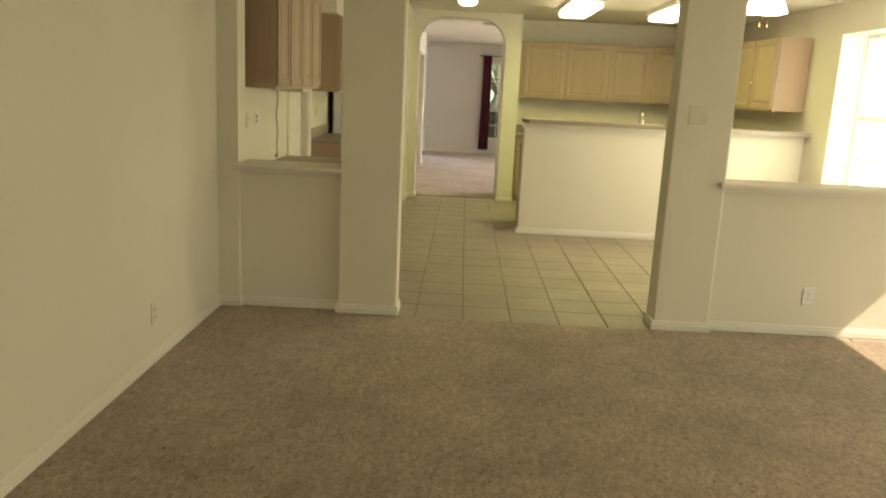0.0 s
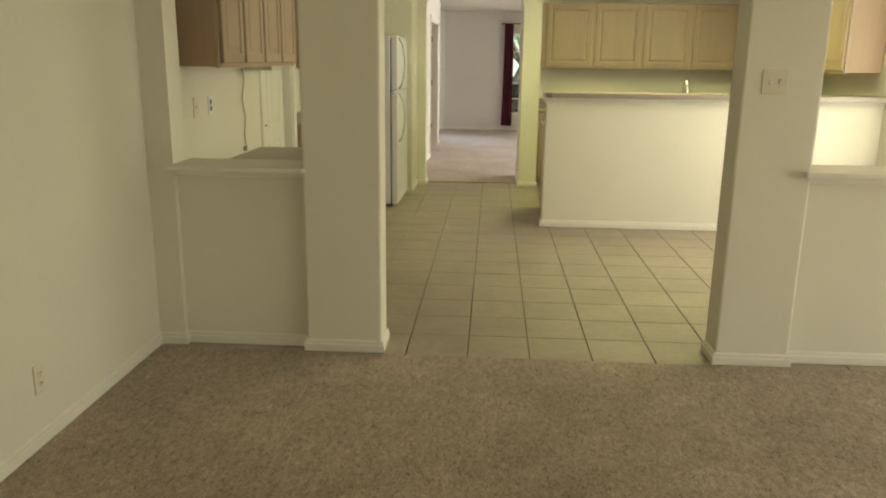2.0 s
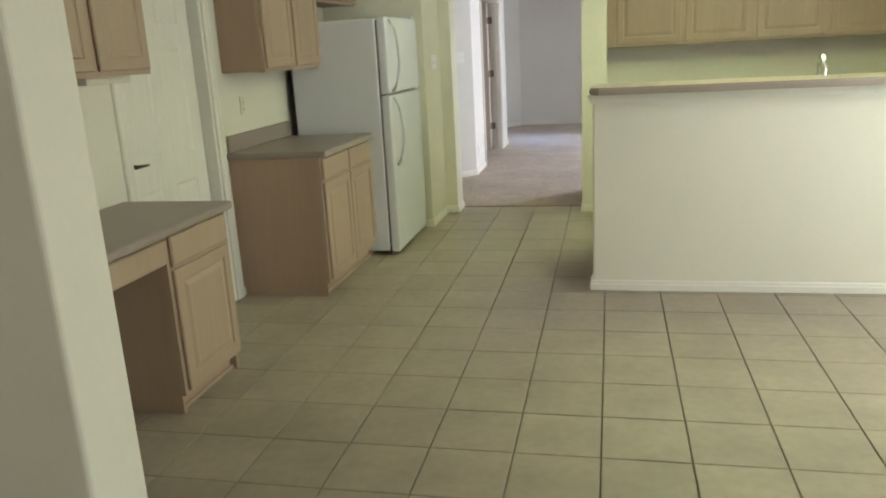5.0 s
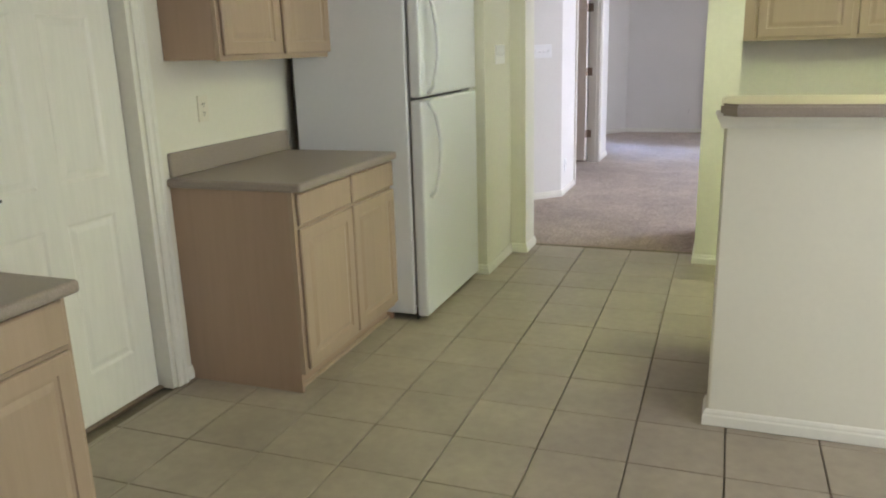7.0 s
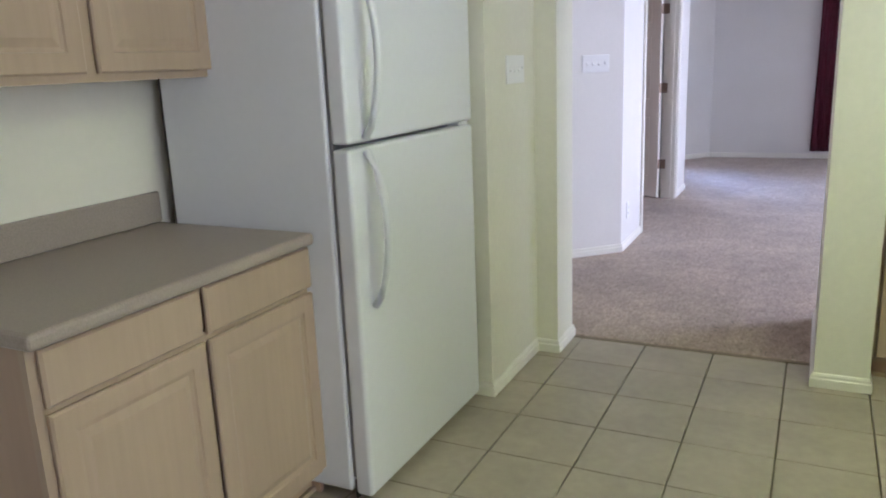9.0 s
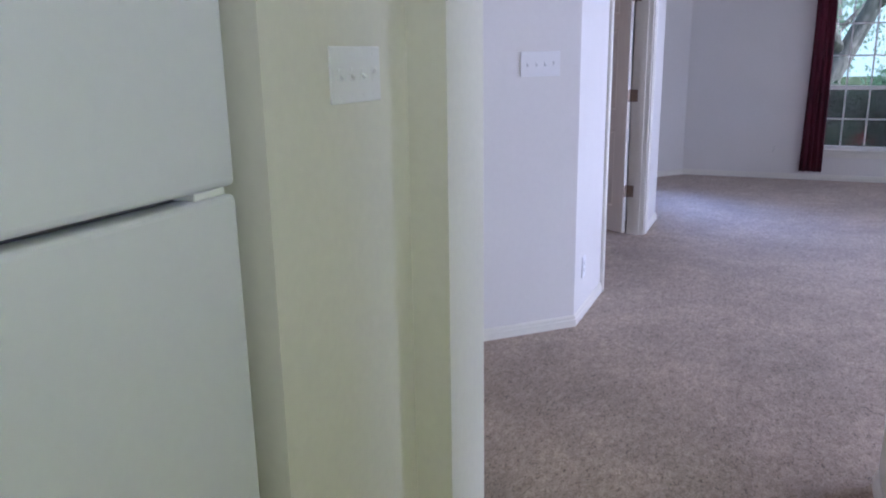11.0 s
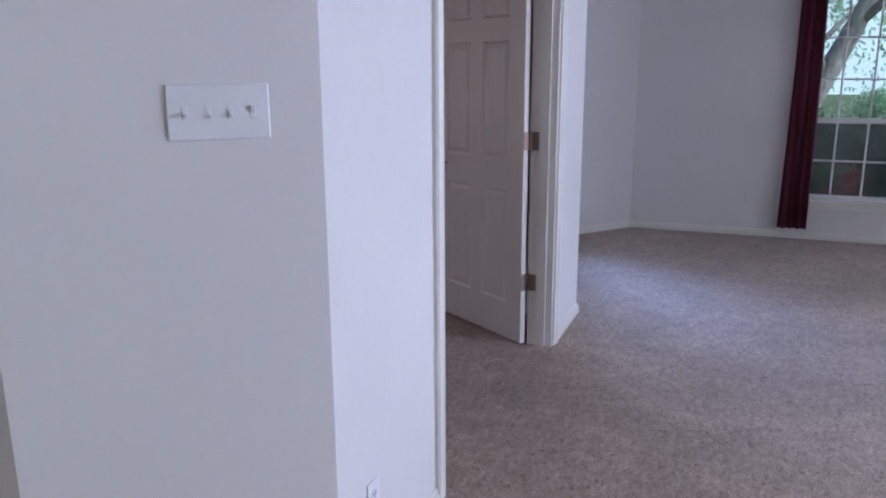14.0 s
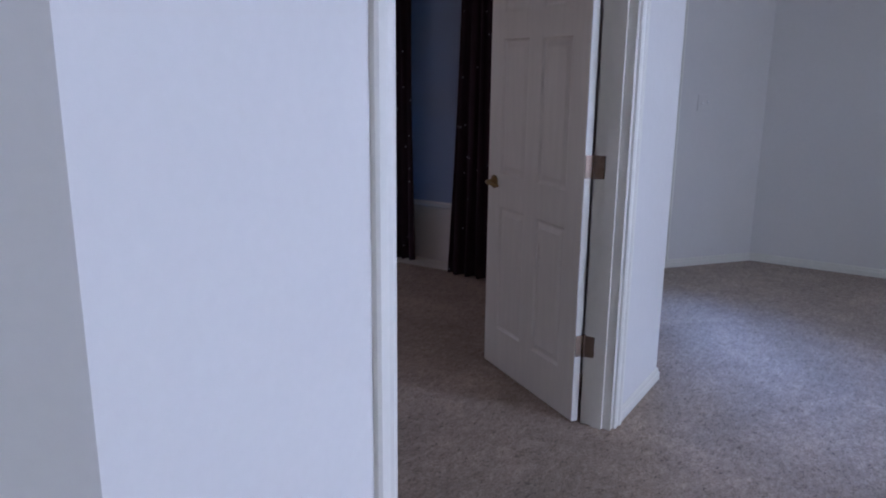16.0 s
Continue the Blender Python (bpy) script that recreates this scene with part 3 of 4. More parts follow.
# pantry door in the west wall, shut
d = thing("door_1", WEST, 6.825, 0.0, "white six panel door, shut, with a dark bronze lever", "door", turn=90)
d["kind"] = "structure"
leaf = six_panel(0.815)
bmesh.ops.translate(leaf, vec=(0.022, 0.072, 0.012), verts=leaf.verts)
part("door_leaf", leaf, M_DOOR, d)
jb = bmesh.new()
for b in ((0.0, 0.018, 0.001, 0.12, 0, 2.05), (0.842, 0.86, 0.001, 0.12, 0, 2.05), (0.018, 0.842, 0.001, 0.12, 2.034, 2.05)):
    add_box(jb, *b)
part("jamb", jb, M_TRIM, d)
casing(d, [(-0.006, 0, 0.0), (-0.006, 0, 2.056), (0.866, 0, 2.056), (0.866, 0, 0.0)], (0, -1, 0))
lever(d, 0.085, 0.072, 0.965, way=1, mat=M_DARK_BRONZE)
part("door_sweep", box(0.02, 0.84, 0.05, 0.118, 0.0, 0.011, 0.002, 1), M_BRONZE, d, "dark threshold strip")

# double door of the study: casing, jamb and one open leaf
d = thing("door_2", HALL, 12.99, 0.0, "white double door frame with one six panel leaf swung open", "door", turn=90)
d["kind"] = "structure"
W = 1.535
jb = bmesh.new()
for b in ((0.0, 0.018, 0.0, 0.13, 0, 2.05), (W - 0.018, W, 0.0, 0.13, 0, 2.05), (0.018, W - 0.018, 0.0, 0.13, 2.032, 2.05),
          (0.018, 0.030, 0.035, 0.082, 0, 2.032), (W - 0.030, W - 0.018, 0.035, 0.082, 0, 2.032)):
    add_box(jb, *b)
part("jamb", jb, M_TRIM, d)
casing(d, [(-0.006, 0, 0.0), (-0.006, 0, 2.056), (W + 0.006, 0, 2.056), (W + 0.006, 0, 0.0)], (0, -1, 0))
leaf = six_panel(0.765)
bmesh.ops.translate(leaf, vec=(0.004, 0.003, 0.014), verts=leaf.verts)
leaf = part("door_leaf", leaf, M_DOOR, d, "white six panel leaf swung open")
leaf.matrix_basis = pose(W - 0.018, 0.135, 0, 0, 0, 57)
for z in (0.345, 1.075, 1.80):
    bm = box(0.0005, 0.004, 0.004, 0.036, z - 0.045, z + 0.045, 0.001, 1)
    add_tube(bm, [(-0.002, -0.002, z - 0.048), (-0.002, -0.002, z + 0.048)], 0.0065, 10)
    part("hinge", bm, M_BRONZE, leaf, "bronze butt hinge")
    part("hinge_plate", box(W - 0.0215, W - 0.0175, 0.088, 0.129, z - 0.045, z + 0.045, 0.0015, 1), M_BRONZE, d, "bronze hinge plate on the jamb")
lever(leaf, 0.705, 0.038, 0.92, way=-1, face=1)
lever(leaf, 0.705, 0.003, 0.92, way=-1, face=-1)

# front door in the foyer, shut
d = thing("door_3", -0.88, 16.28, 0.0, "white glazed front door, shut, with a deadbolt", "door", turn=90)
d["kind"] = "structure"
bm = bmesh.new()
for b in ((0.025, 0.165, 0.02, 0.06, 0.014, 2.034), (0.735, 0.875, 0.02, 0.06, 0.014, 2.034), (0.165, 0.735, 0.02, 0.06, 0.014, 0.30), (0.165, 0.735, 0.02, 0.06, 1.90, 2.034)):
    add_box(bm, *b)
leaf = part("door_leaf", bm, M_DOOR, d)
part("pane", box(0.16, 0.74, 0.037, 0.043, 0.295, 1.905), M_GLASS, leaf).visible_shadow = False
jb = bmesh.new()
for b in ((0.0, 0.02, 0.0, 0.12, 0, 2.08), (0.88, 0.90, 0.0, 0.12, 0, 2.08), (0.02, 0.88, 0.0, 0.12, 2.05, 2.08)):
    add_box(jb, *b)
part("jamb", jb, M_TRIM, d)
casing(d, [(0.006, 0, 0.0), (0.006, 0, 2.055), (0.885, 0, 2.055), (0.885, 0, 0.0)], (0, -1, 0))
lever(d, 0.815, 0.02, 0.93, way=-1)
bolt = add_lathe(bmesh.new(), [(0.032, 0.0), (0.032, -0.008), (0.022, -0.022), (0.006, -0.024), (0.006, -0.036), (0.0, -0.036)], (0.81, 0.02, 1.09), 'y', 18)
part("deadbolt", bolt, M_BRONZE, d, "dark bronze deadbolt")


def sash_window(name, x, y, z, w, h, cols, rows, parent_label, rail_at=None, turn=0, screen=False):
    """A single hung window with muntins; local x runs along the wall, y outward."""
    win = thing(name, x, y, z, parent_label, "window", turn=turn)
    win["kind"] = "structure"
    f = 0.038
    bm = bmesh.new()
    for b in ((0, f, 0.03, 0.10, 0, h), (w - f, w, 0.03, 0.10, 0, h), (f, w - f, 0.03, 0.10, 0, f), (f, w - f, 0.03, 0.10, h - f, h)):
        add_box(bm, *b, 0.003, 1)
    part("window_frame", bm, M_VINYL, win)
    if rail_at:
        part("meeting_rail", box(f, w - f, 0.035, 0.085, rail_at - 0.022, rail_at + 0.022, 0.004, 1), M_VINYL, win)
    for i in range(1, cols):
        xm = f + (w - 2 * f) * i / cols
        part("muntin", box(xm - 0.008, xm + 0.008, 0.052, 0.066, f, h - f, 0.003, 1), M_VINYL, win)
    for zm in rows:
        part("muntin", box(f, w - f, 0.053, 0.065, zm - 0.008, zm + 0.008, 0.003, 1), M_VINYL, win)
    cuts = [f, rail_at or h - f] + ([h - f] if rail_at else [])
    for za, zb in zip(cuts, cuts[1:]):
        part("pane", box(f - 0.004, w - f + 0.004, 0.057, 0.061, za, zb), M_GLASS, win).visible_shadow = False
    if screen:
        part("insect_screen", box(f, w - f, 0.088, 0.0895, f, rail_at or h - f), M_SCREEN, win, "dark insect screen").visible_shadow = False
    return win


for wx in (WL, WN):
    sash_window("window_1", wx, FAR, SILL, 0.76, HEAD - SILL, 3, (0.325, 0.985, 1.31), "white vinyl sash window with muntins and a dark screen", 0.655, screen=True)
structure("window_mullion", box(WM, WN, FAR + 0.01, FAR + 0.13, SILL, HEAD, 0.004, 1), M_TRIM, "white mullion between two windows", "window")
bm = box(WL - 0.05, WR + 0.05, FAR - 0.035, FAR + 0.03, SILL - 0.022, SILL, 0.006, 2)
add_box(bm, WL - 0.03, WR + 0.03, FAR - 0.014, FAR, SILL - 0.085, SILL - 0.022, 0.004, 1)
structure("window_sill", bm, M_TRIM, "white painted window sill with apron", "window")
for wy in (5.70, 6.60):
    sash_window("window_2", 4.20, wy + 0.9, 0.62, 0.90, 1.53, 3, (0.38, 1.15), "white vinyl dining window in a deep reveal", 0.765, turn=-90)
sash_window("window_3", -2.75, 16.25, 0.45, 0.67, 1.55, 2, (0.4, 1.2), "white study window behind dark curtains", 0.78)
# Unseen study window, added as the opening for the study fill.
sash_window("window_6", -4.50, 13.2, 0.55, 1.6, 1.5, 3, (0.4, 1.1), "white study side window, unseen, added for the fill light", 0.75, turn=90)
# Unseen window added at the corridor end for the warm fill.
sash_window("window_7", -4.50, 10.75, 0.9, 0.80, 1.1, 2, (0.28, 0.82), "white corridor end window, unseen, added for the warm fill", 0.55, turn=90)
# Unseen rear windows, added to go with the rear fill lamp.
sash_window("window_4", 1.55, -3.10, 0.6, 1.25, 1.6, 3, (0.4, 1.2), "white rear window, unseen, added for the fill light", 0.8, turn=180)
sash_window("window_4", 2.85, -3.10, 0.6, 1.25, 1.6, 3, (0.4, 1.2), "white rear window, unseen, added for the fill light", 0.8, turn=180)
sash_window("window_5", 5.50, 14.20, 0.5, 1.28, 1.8, 3, (0.45, 1.35), "white front room side window", 0.9, turn=-90)
sash_window("window_5", 5.50, 15.50, 0.5, 1.28, 1.8, 3, (0.45, 1.35), "white front room side window", 0.9, turn=-90)

# sliding patio door
d = thing("door_4", 4.72, 4.55, 0.0, "white framed sliding glass patio door", "door", turn=-90)
d["kind"] = "structure"
for k, x0 in enumerate((0.0, 1.60)):
    bm = bmesh.new()
    y0 = 0.03 + 0.045 * k
    for b in ((x0, x0 + 0.06, y0, y0 + 0.04, 0.02, 2.03), (x0 + 1.59, x0 + 1.65, y0, y0 + 0.04, 0.02, 2.03), (x0 + 0.06, x0 + 1.59, y0, y0 + 0.04, 0.02, 0.10), (x0 + 0.06, x0 + 1.59, y0, y0 + 0.04, 1.95, 2.03)):
        add_box(bm, *b)
    sl = part("sliding_panel", bm, M_VINYL, d)
    part("pane", box(x0 + 0.055, x0 + 1.595, y0 + 0.017, y0 + 0.023, 0.095, 1.955), M_GLASS, sl).visible_shadow = False
part("track", box(0, 3.25, 0.02, 0.13, 0.0, 0.02, 0.003, 1), M_VINYL, d)


# ---- kitchen cabinets ----
DOOR_RINGS = [(0.003, 0.006), (0.014, 0.008), (0.036, 0.001)]


def cabinet_front(parent, name, x0, x1, z0, z1, t=0.019, framed=True):
    """A door or drawer front; local x along the cabinet, front face at y = -t."""
    w, h = x1 - x0, z1 - z0
    s = 0.052
    if framed:
        bm = panel_slab(w, h, t, [s, w - s], [s, h - s], {(1, 1)}, DOOR_RINGS, edge=0.005)
    else:
        bm = panel_slab(w, h, t, [w / 2], [h / 2], set(), DOOR_RINGS, edge=0.006)
    bmesh.ops.translate(bm, vec=(x0, -t, z0), verts=bm.verts)
    return part(name, bm, M_OAK, parent)


def base_cabinet(x, y, turn, width, depth, height, doors, label, drawers=True, toe=True):
    """A base cabinet; local x along its front from 0 to width, y into the wall, front frame at y = 0."""
    c = thing("base_cabinet", x, y, 0.0, label, "cabinet", turn=turn)
    part("side_panel", box(0, 0.018, 0.02, depth, 0, height), M_OAK_DARK, c)
    part("side_panel", box(width - 0.018, width, 0.02, depth, 0, height), M_OAK_DARK, c)
    part("toe_kick", box(0.018, width - 0.018, 0.055, 0.07, 0.0, 0.09), M_OAK_DARK, c)
    part("toe_moulding", box(0.0, width, 0.038, 0.054, 0.0, 0.018, 0.005, 2), M_OAK, c)
    bm = bmesh.new()
    rail = height - 0.165
    add_box(bm, 0, 0.035, 0, 0.0199, 0.085, height), add_box(bm, width - 0.035, width, 0, 0.0199, 0.085, height)
    for z0, z1 in ((0.085, 0.12), (rail, rail + 0.03), (height - 0.03, height)):
        add_box(bm, 0.035, width - 0.035, 0, 0.0199, z0, z1)
    part("face_frame", bm, M_OAK, c)
    part("carcass", box(0.0185, width - 0.0185, 0.0205, depth - 0.005, 0.095, height - 0.002), M_OAK_DARK, c)
    step = (width - 0.026) / doors
    for k in range(doors):
        a, b = 0.013 + k * step + 0.008, 0.013 + (k + 1) * step - 0.008
        cabinet_front(c, "door", a, b, 0.105, rail + 0.008)
        cabinet_front(c, "drawer_front", a, b, rail + 0.024, height - 0.012, framed=False)
    return c


def wall_cabinet(x, y, z, turn, width, depth, height, doors, label, knobs=False):
    c = thing("wall_cabinet", x, y, z, label, "cabinet", turn=turn)
    part("body", box(0, width, 0.02, depth, 0, height, 0.002, 1), M_OAK_DARK, c)
    bm = bmesh.new()
    n = doors
    step = width / n
    for b in ((0, width, 0, 0.0199, -0.006, 0.03), (0, width, 0, 0.0199, height - 0.03, height), (0, 0.03, 0, 0.0199, 0.03, height - 0.03), (width - 0.03, width, 0, 0.0199, 0.03, height - 0.03)):
        add_box(bm, *b)
    for k in range(1, n):
        add_box(bm, k * step - 0.02, k * step + 0.02, 0, 0.0199, 0.03, height - 0.03)
    part("face_frame", bm, M_OAK, c)
    for k in range(n):
        dr = cabinet_front(c, "door", k * step + 0.019, (k + 1) * step - 0.019, 0.016, height - 0.016)
        if knobs:
            side = (k + 1) * step - 0.05 if k % 2 == 0 else k * step + 0.05
            part("knob", add_lathe(bmesh.new(), [(0.006, -0.019), (0.006, -0.03), (0.015, -0.036), (0.013, -0.045), (0.0, -0.047)], (side, 0, 0.31 if k % 2 == 0 else 0.28), 'y', 14), M_CHROME, dr, "bright round knob", smooth=True)
    return c


def worktop(name, x0, x1, y0, y1, top, label, thick=0.038):
    return tagged(part(name, box(x0, x1, y0, y1, top - thick, top, 0.012, 3), M_LAMINATE), label, "worktop")


# side counter by the refrigerator
base_cabinet(-0.490, 7.795, 90, 0.975, 0.588, 0.870, 2, "pickled oak base cabinet with two doors and two drawers")
t = worktop("worktop", WEST, -0.440, 7.775, 8.738, 0.908, "taupe laminate worktop with a low backsplash")
part("backsplash", box(WEST, WEST + 0.02, 7.80, 8.738, 0.908, 1.012, 0.006, 2), M_LAMINATE, t)
wall_cabinet(-0.800, 7.848, 1.386, 90, 0.925, 0.278, 0.75, 2, "pickled oak wall cabinet with two raised panel doors")
wall_cabinet(-0.800, 8.785, 1.83, 90, 0.870, 0.278, 0.31, 2, "short pickled oak wall cabinet above the refrigerator")

# desk with knee hole
c = base_cabinet(-0.555, 6.195, 90, 0.505, 0.523, 0.793, 1, "pickled oak desk cabinet with one door and one drawer")
a = thing("desk_drawer", -0.548, 5.02, 0.652, "pickled oak pencil drawer under the desk top", "drawer", turn=90)
part("apron", box(0.0, 1.172, 0.0, 0.50, 0.03, 0.14, 0.003, 1), M_OAK_DARK, a)
cabinet_front(a, "drawer_front", 0.02, 1.155, 0.028, 0.128, framed=False)
worktop("worktop", WEST, -0.510, 4.985, 6.722, 0.831, "taupe laminate desk worktop")
wall_cabinet(-0.778, 5.095, 1.428, 90, 1.535, 0.300, 0.75, 4, "pickled oak wall cabinet with four doors above the desk")
bm = box(-1.03, -0.84, 6.27, 6.57, 1.391, 1.4215, 0.006, 2)
tagged(part("under_cabinet_light", bm, M_IVORY), "slim ivory lamp under the wall cabinet", "lamp")

# back wall run
base_cabinet(1.179, 10.40, 0, 1.10, 0.615, 0.872, 2, "pickled oak base cabinet beside the wing wall")
base_cabinet(2.281, 10.40, 0, 1.10, 0.615, 0.872, 2, "pickled oak base cabinet along the back wall")
t = worktop("worktop", 1.179, 3.99, 10.365, 11.018, 0.911, "taupe laminate worktop along the back wall")
part("backsplash", box(1.20, 3.99, 10.996, 11.018, 0.911, 1.012, 0.006, 2), M_LAMINATE, t)
c = wall_cabinet(1.245, 10.70, 1.395, 0, 1.16, 0.316, 0.75, 2, "pickled oak wall cabinet beside the wing wall")
part("filler_strip", box(-0.066, -0.001, 0, 0.019, -0.006, 0.75), M_OAK, c)
c = wall_cabinet(2.406, 10.70, 1.395, 0, 1.16, 0.316, 0.75, 2, "pickled oak wall cabinet above the back worktop")
part("filler_strip", box(1.161, 1.272, 0, 0.019, -0.006, 0.75), M_OAK, c)
wall_cabinet(3.68, 10.70, 1.405, -90, 2.57, 0.316, 0.75, 4, "pickled oak wall cabinet on the side wall with bright knobs", knobs=True)

# peninsula
base_cabinet(3.90, 8.74, 180, 2.76, 0.61, 0.872, 5, "pickled oak base cabinets behind the bar")
worktop("worktop", 1.12, 3.99, 8.125, 8.765, 0.911, "taupe laminate sink worktop behind the bar")
bm = prism([(1.095, 7.89), (1.145, 7.84), (3.995, 7.84), (3.995, 8.27), (1.145, 8.27), (1.095, 8.22)], 1.167, 1.207)
bmesh.ops.bevel(bm, geom=[e for e in bm.edges if abs(e.verts[0].co.z - e.verts[1].co.z) < 0.001], offset=0.008, segments=2, affect='EDGES')
tagged(part("bar_top", bm, M_LAMINATE), "taupe laminate bar top with clipped corners", "bar top")
bm = add_sweep(bmesh.new(), [(1.11, 8.12, 1.115), (1.11, 8.0, 1.115), (3.99, 8.0, 1.115)], [(0, 0), (-0.010, 0), (-0.016, 0.02), (-0.03, 0.045), (-0.03, 0.051), (0, 0.051)], (0, 0, 1))
structure("trim_bar_moulding", bm, M_TRIM, "white moulding under the bar top", "trim")

# sink tap: gooseneck over the worktop
f = thing("faucet", 2.37, 8.20, 0.911, "chrome gooseneck kitchen faucet behind the bar", "faucet")
part("base", add_lathe(bmesh.new(), [(0.028, 0.0), (0.028, 0.012), (0.018, 0.03), (0.014, 0.05), (0.0, 0.05)], (0, 0, 0)), M_CHROME, f, smooth=True)
arc = [(0, 0, 0.04), (0, 0, 0.31)] + [(0, 0.07 - 0.07 * math.cos(a), 0.31 + 0.09 * math.sin(a)) for a in [math.pi * k / 10 for k in range(1, 11)]] + [(0, 0.14, 0.26)]
part("spout", add_tube(bmesh.new(), arc, 0.0125, 12), M_CHROME, f, smooth=True)
part("lever", add_tube(bmesh.new(), [(0.02, 0, 0.05), (0.05, 0, 0.075), (0.085, 0, 0.12)], [0.008, 0.007, 0.005], 8), M_CHROME, f, smooth=True)


# ---- refrigerator ----
def refrigerator(x, y0, y1):
    w = y1 - y0
    r = thing("refrigerator", x, y0, 0.0, "white two door top freezer refrigerator with bowed handles", "refrigerator", turn=90)
    part("body", box(0.0, w, 0.075, 0.712, 0.035, 1.685, 0.012, 3), M_FRIDGE, r)
    # Black sheet draws the dark gap between body and wall as a solid.
    part("rear_gap_shade", box(0.01, w - 0.01, 0.7125, 0.722, 0.05, 1.67), M_BLACK, r, "black sheet standing in for the shaded gap behind the body")
    part("toe_grille", box(0.015, w - 0.015, 0.066, 0.074, 0.004, 0.075, 0.002, 1), M_BLACK, r, "black toe grille")
    part("gasket", box(0.012, w - 0.012, 0.062, 0.0745, 0.085, 1.675), M_GASKET, r, "grey rubber gasket")
    for nm, z0, z1, h0, h1, bend in (("freezer_door", 1.172, 1.695, 1.185, 1.675, 1), ("fridge_door", 0.030, 1.158, 0.66, 1.145, -1)):
        dr = part(nm, box(0.0, w, 0.0, 0.0615, z0, z1, 0.012, 3), M_FRIDGE, r)
        pts = []
        for k in range(15):
            v = k / 14
            pts.append((0.085 - 0.0 * v, -0.006 - 0.060 * math.sin(math.pi * v) ** 0.6, h0 + (h1 - h0) * v))
        bm = bmesh.new()
        add_tube(bm, pts, 0.0115, 10)
        bmesh.ops.scale(bm, vec=(1.25, 1, 1), space=Matrix.Translation((-0.085, 0, 0)), verts=bm.verts)
        part("handle", bm, M_FRIDGE, dr, "white bowed handle", smooth=True)
    part("hinge_cap", box(w - 0.10, w - 0.02, 0.01, 0.06, 1.1585, 1.1715, 0.002, 1), M_PLASTIC, r)
    part("hinge_cap", box(w - 0.10, w - 0.02, 0.01, 0.10, 1.6955, 1.715, 0.005, 2), M_FRIDGE, r)
    return r


refrigerator(-0.300, 8.745, 9.632)


# ---- switches, outlets, thermostat ----
def plate(name, x, y, z, turn, gangs, toggles, label, mat=None, outlet=False, face=None):
    """A wall plate: local x along the wall, its face towards -y."""
    p = thing(name, x, y, z, label, "switch plate" if not outlet else "outlet", turn=turn)
    w = 0.046 * gangs + 0.026
    part("plate", box(-w / 2, w / 2, -0.006, 0, -0.058, 0.058, 0.003, 2), mat or M_PLASTIC, p)
    for k in range(gangs):
        cx = (k - (gangs - 1) / 2) * 0.046
        if outlet:
            for dz in (-0.0195, 0.0195):
                rc = part("receptacle", add_lathe(bmesh.new(), [(0.017, -0.004), (0.017, -0.0075), (0.0, -0.0075)], (cx, 0, dz), 'y', 18), face or mat or M_PLASTIC, p)
                bm = bmesh.new()
                for dx in (-0.006, 0.006):
                    add_box(bm, cx + dx - 0.001, cx + dx + 0.001, -0.0085, -0.007, dz - 0.004, dz + 0.006)
                add_box(bm, cx - 0.002, cx + 0.002, -0.0085, -0.007, dz - 0.012, dz - 0.008)
                part("slot", bm, M_SLOT, rc)
        elif toggles:
            part("toggle_slot", box(cx - 0.0062, cx + 0.0062, -0.0075, -0.004, -0.014, 0.014, 0.001, 1), mat or M_PLASTIC, p)
            lean = -42 if k == gangs - 1 else 42
            bm = box(cx - 0.0048, cx + 0.0048, -0.0185, -0.004, -0.0042, 0.0042, 0.0016, 2)
            bmesh.ops.rotate(bm, cent=(cx, -0.005, 0), matrix=Matrix.Rotation(radians(lean), 3, 'X'), verts=bm.verts)
            part("toggle", bm, M_PLASTIC, p)
        for dz in (-0.042, 0.042) if not outlet else (0.0,):
            part("screw", add_lathe(bmesh.new(), [(0.003, -0.005), (0.003, -0.0072), (0.0, -0.0072)], (cx, 0, dz), 'y', 8), mat or M_PLASTIC, p)
    return p


plate("switch_plate", 1.932, PART, 1.397, 0, 2, True, "ivory two gang switch plate on the pillar", M_IVORY)
plate("switch_plate", -0.255, 9.990, 1.354, 90, 4, True, "pale four gang switch plate beside the refrigerator", M_PLASTIC)
plate("switch_plate", -0.4755, 12.1279, 1.345, 45.3, 4, True, "white four gang switch plate on the angled wall")
plate("switch_plate", -0.735, 17.3712, 1.20, 51.3, 2, True, "white two gang switch plate in the foyer", M_WALL_WHITE)
plate("outlet", -0.32, 12.47, 0.28, 90, 1, False, "white duplex outlet low on the wall", outlet=True)
plate("outlet", WEST, 3.74, 0.268, 90, 1, False, "ivory duplex outlet low on the wall", M_IVORY, outlet=True)
plate("outlet", 2.79, 4.85, 0.268, 0, 1, False, "white duplex outlet in the knee wall", outlet=True)
plate("outlet", 2.81, 8.0, 0.326, 0, 1, False, "white duplex outlet in the bar wall", outlet=True)
plate("outlet", WEST, 5.735, 1.19, 90, 1, False, "white plate with brown duplex outlet above the desk", outlet=True, face=M_BRONZE)
plate("switch_plate", WEST, 5.50, 1.19, 90, 1, True, "cream switch plate above the desk", M_IVORY)
plate("outlet", WEST, 8.07, 1.176, 90, 1, False, "cream duplex outlet above the worktop", M_IVORY, outlet=True)
plate("outlet", 0.56, FAR, 0.335, 0, 1, False, "painted duplex outlet low on the front wall", M_WALL_WHITE, outlet=True)

th = thing("thermostat", -0.962, 11.80, 1.355, "beige rounded thermostat with a grey display", "thermostat")
part("housing", box(-0.088, 0.088, -0.032, 0.0, -0.054, 0.054, 0.016, 4), M_PUTTY, th)
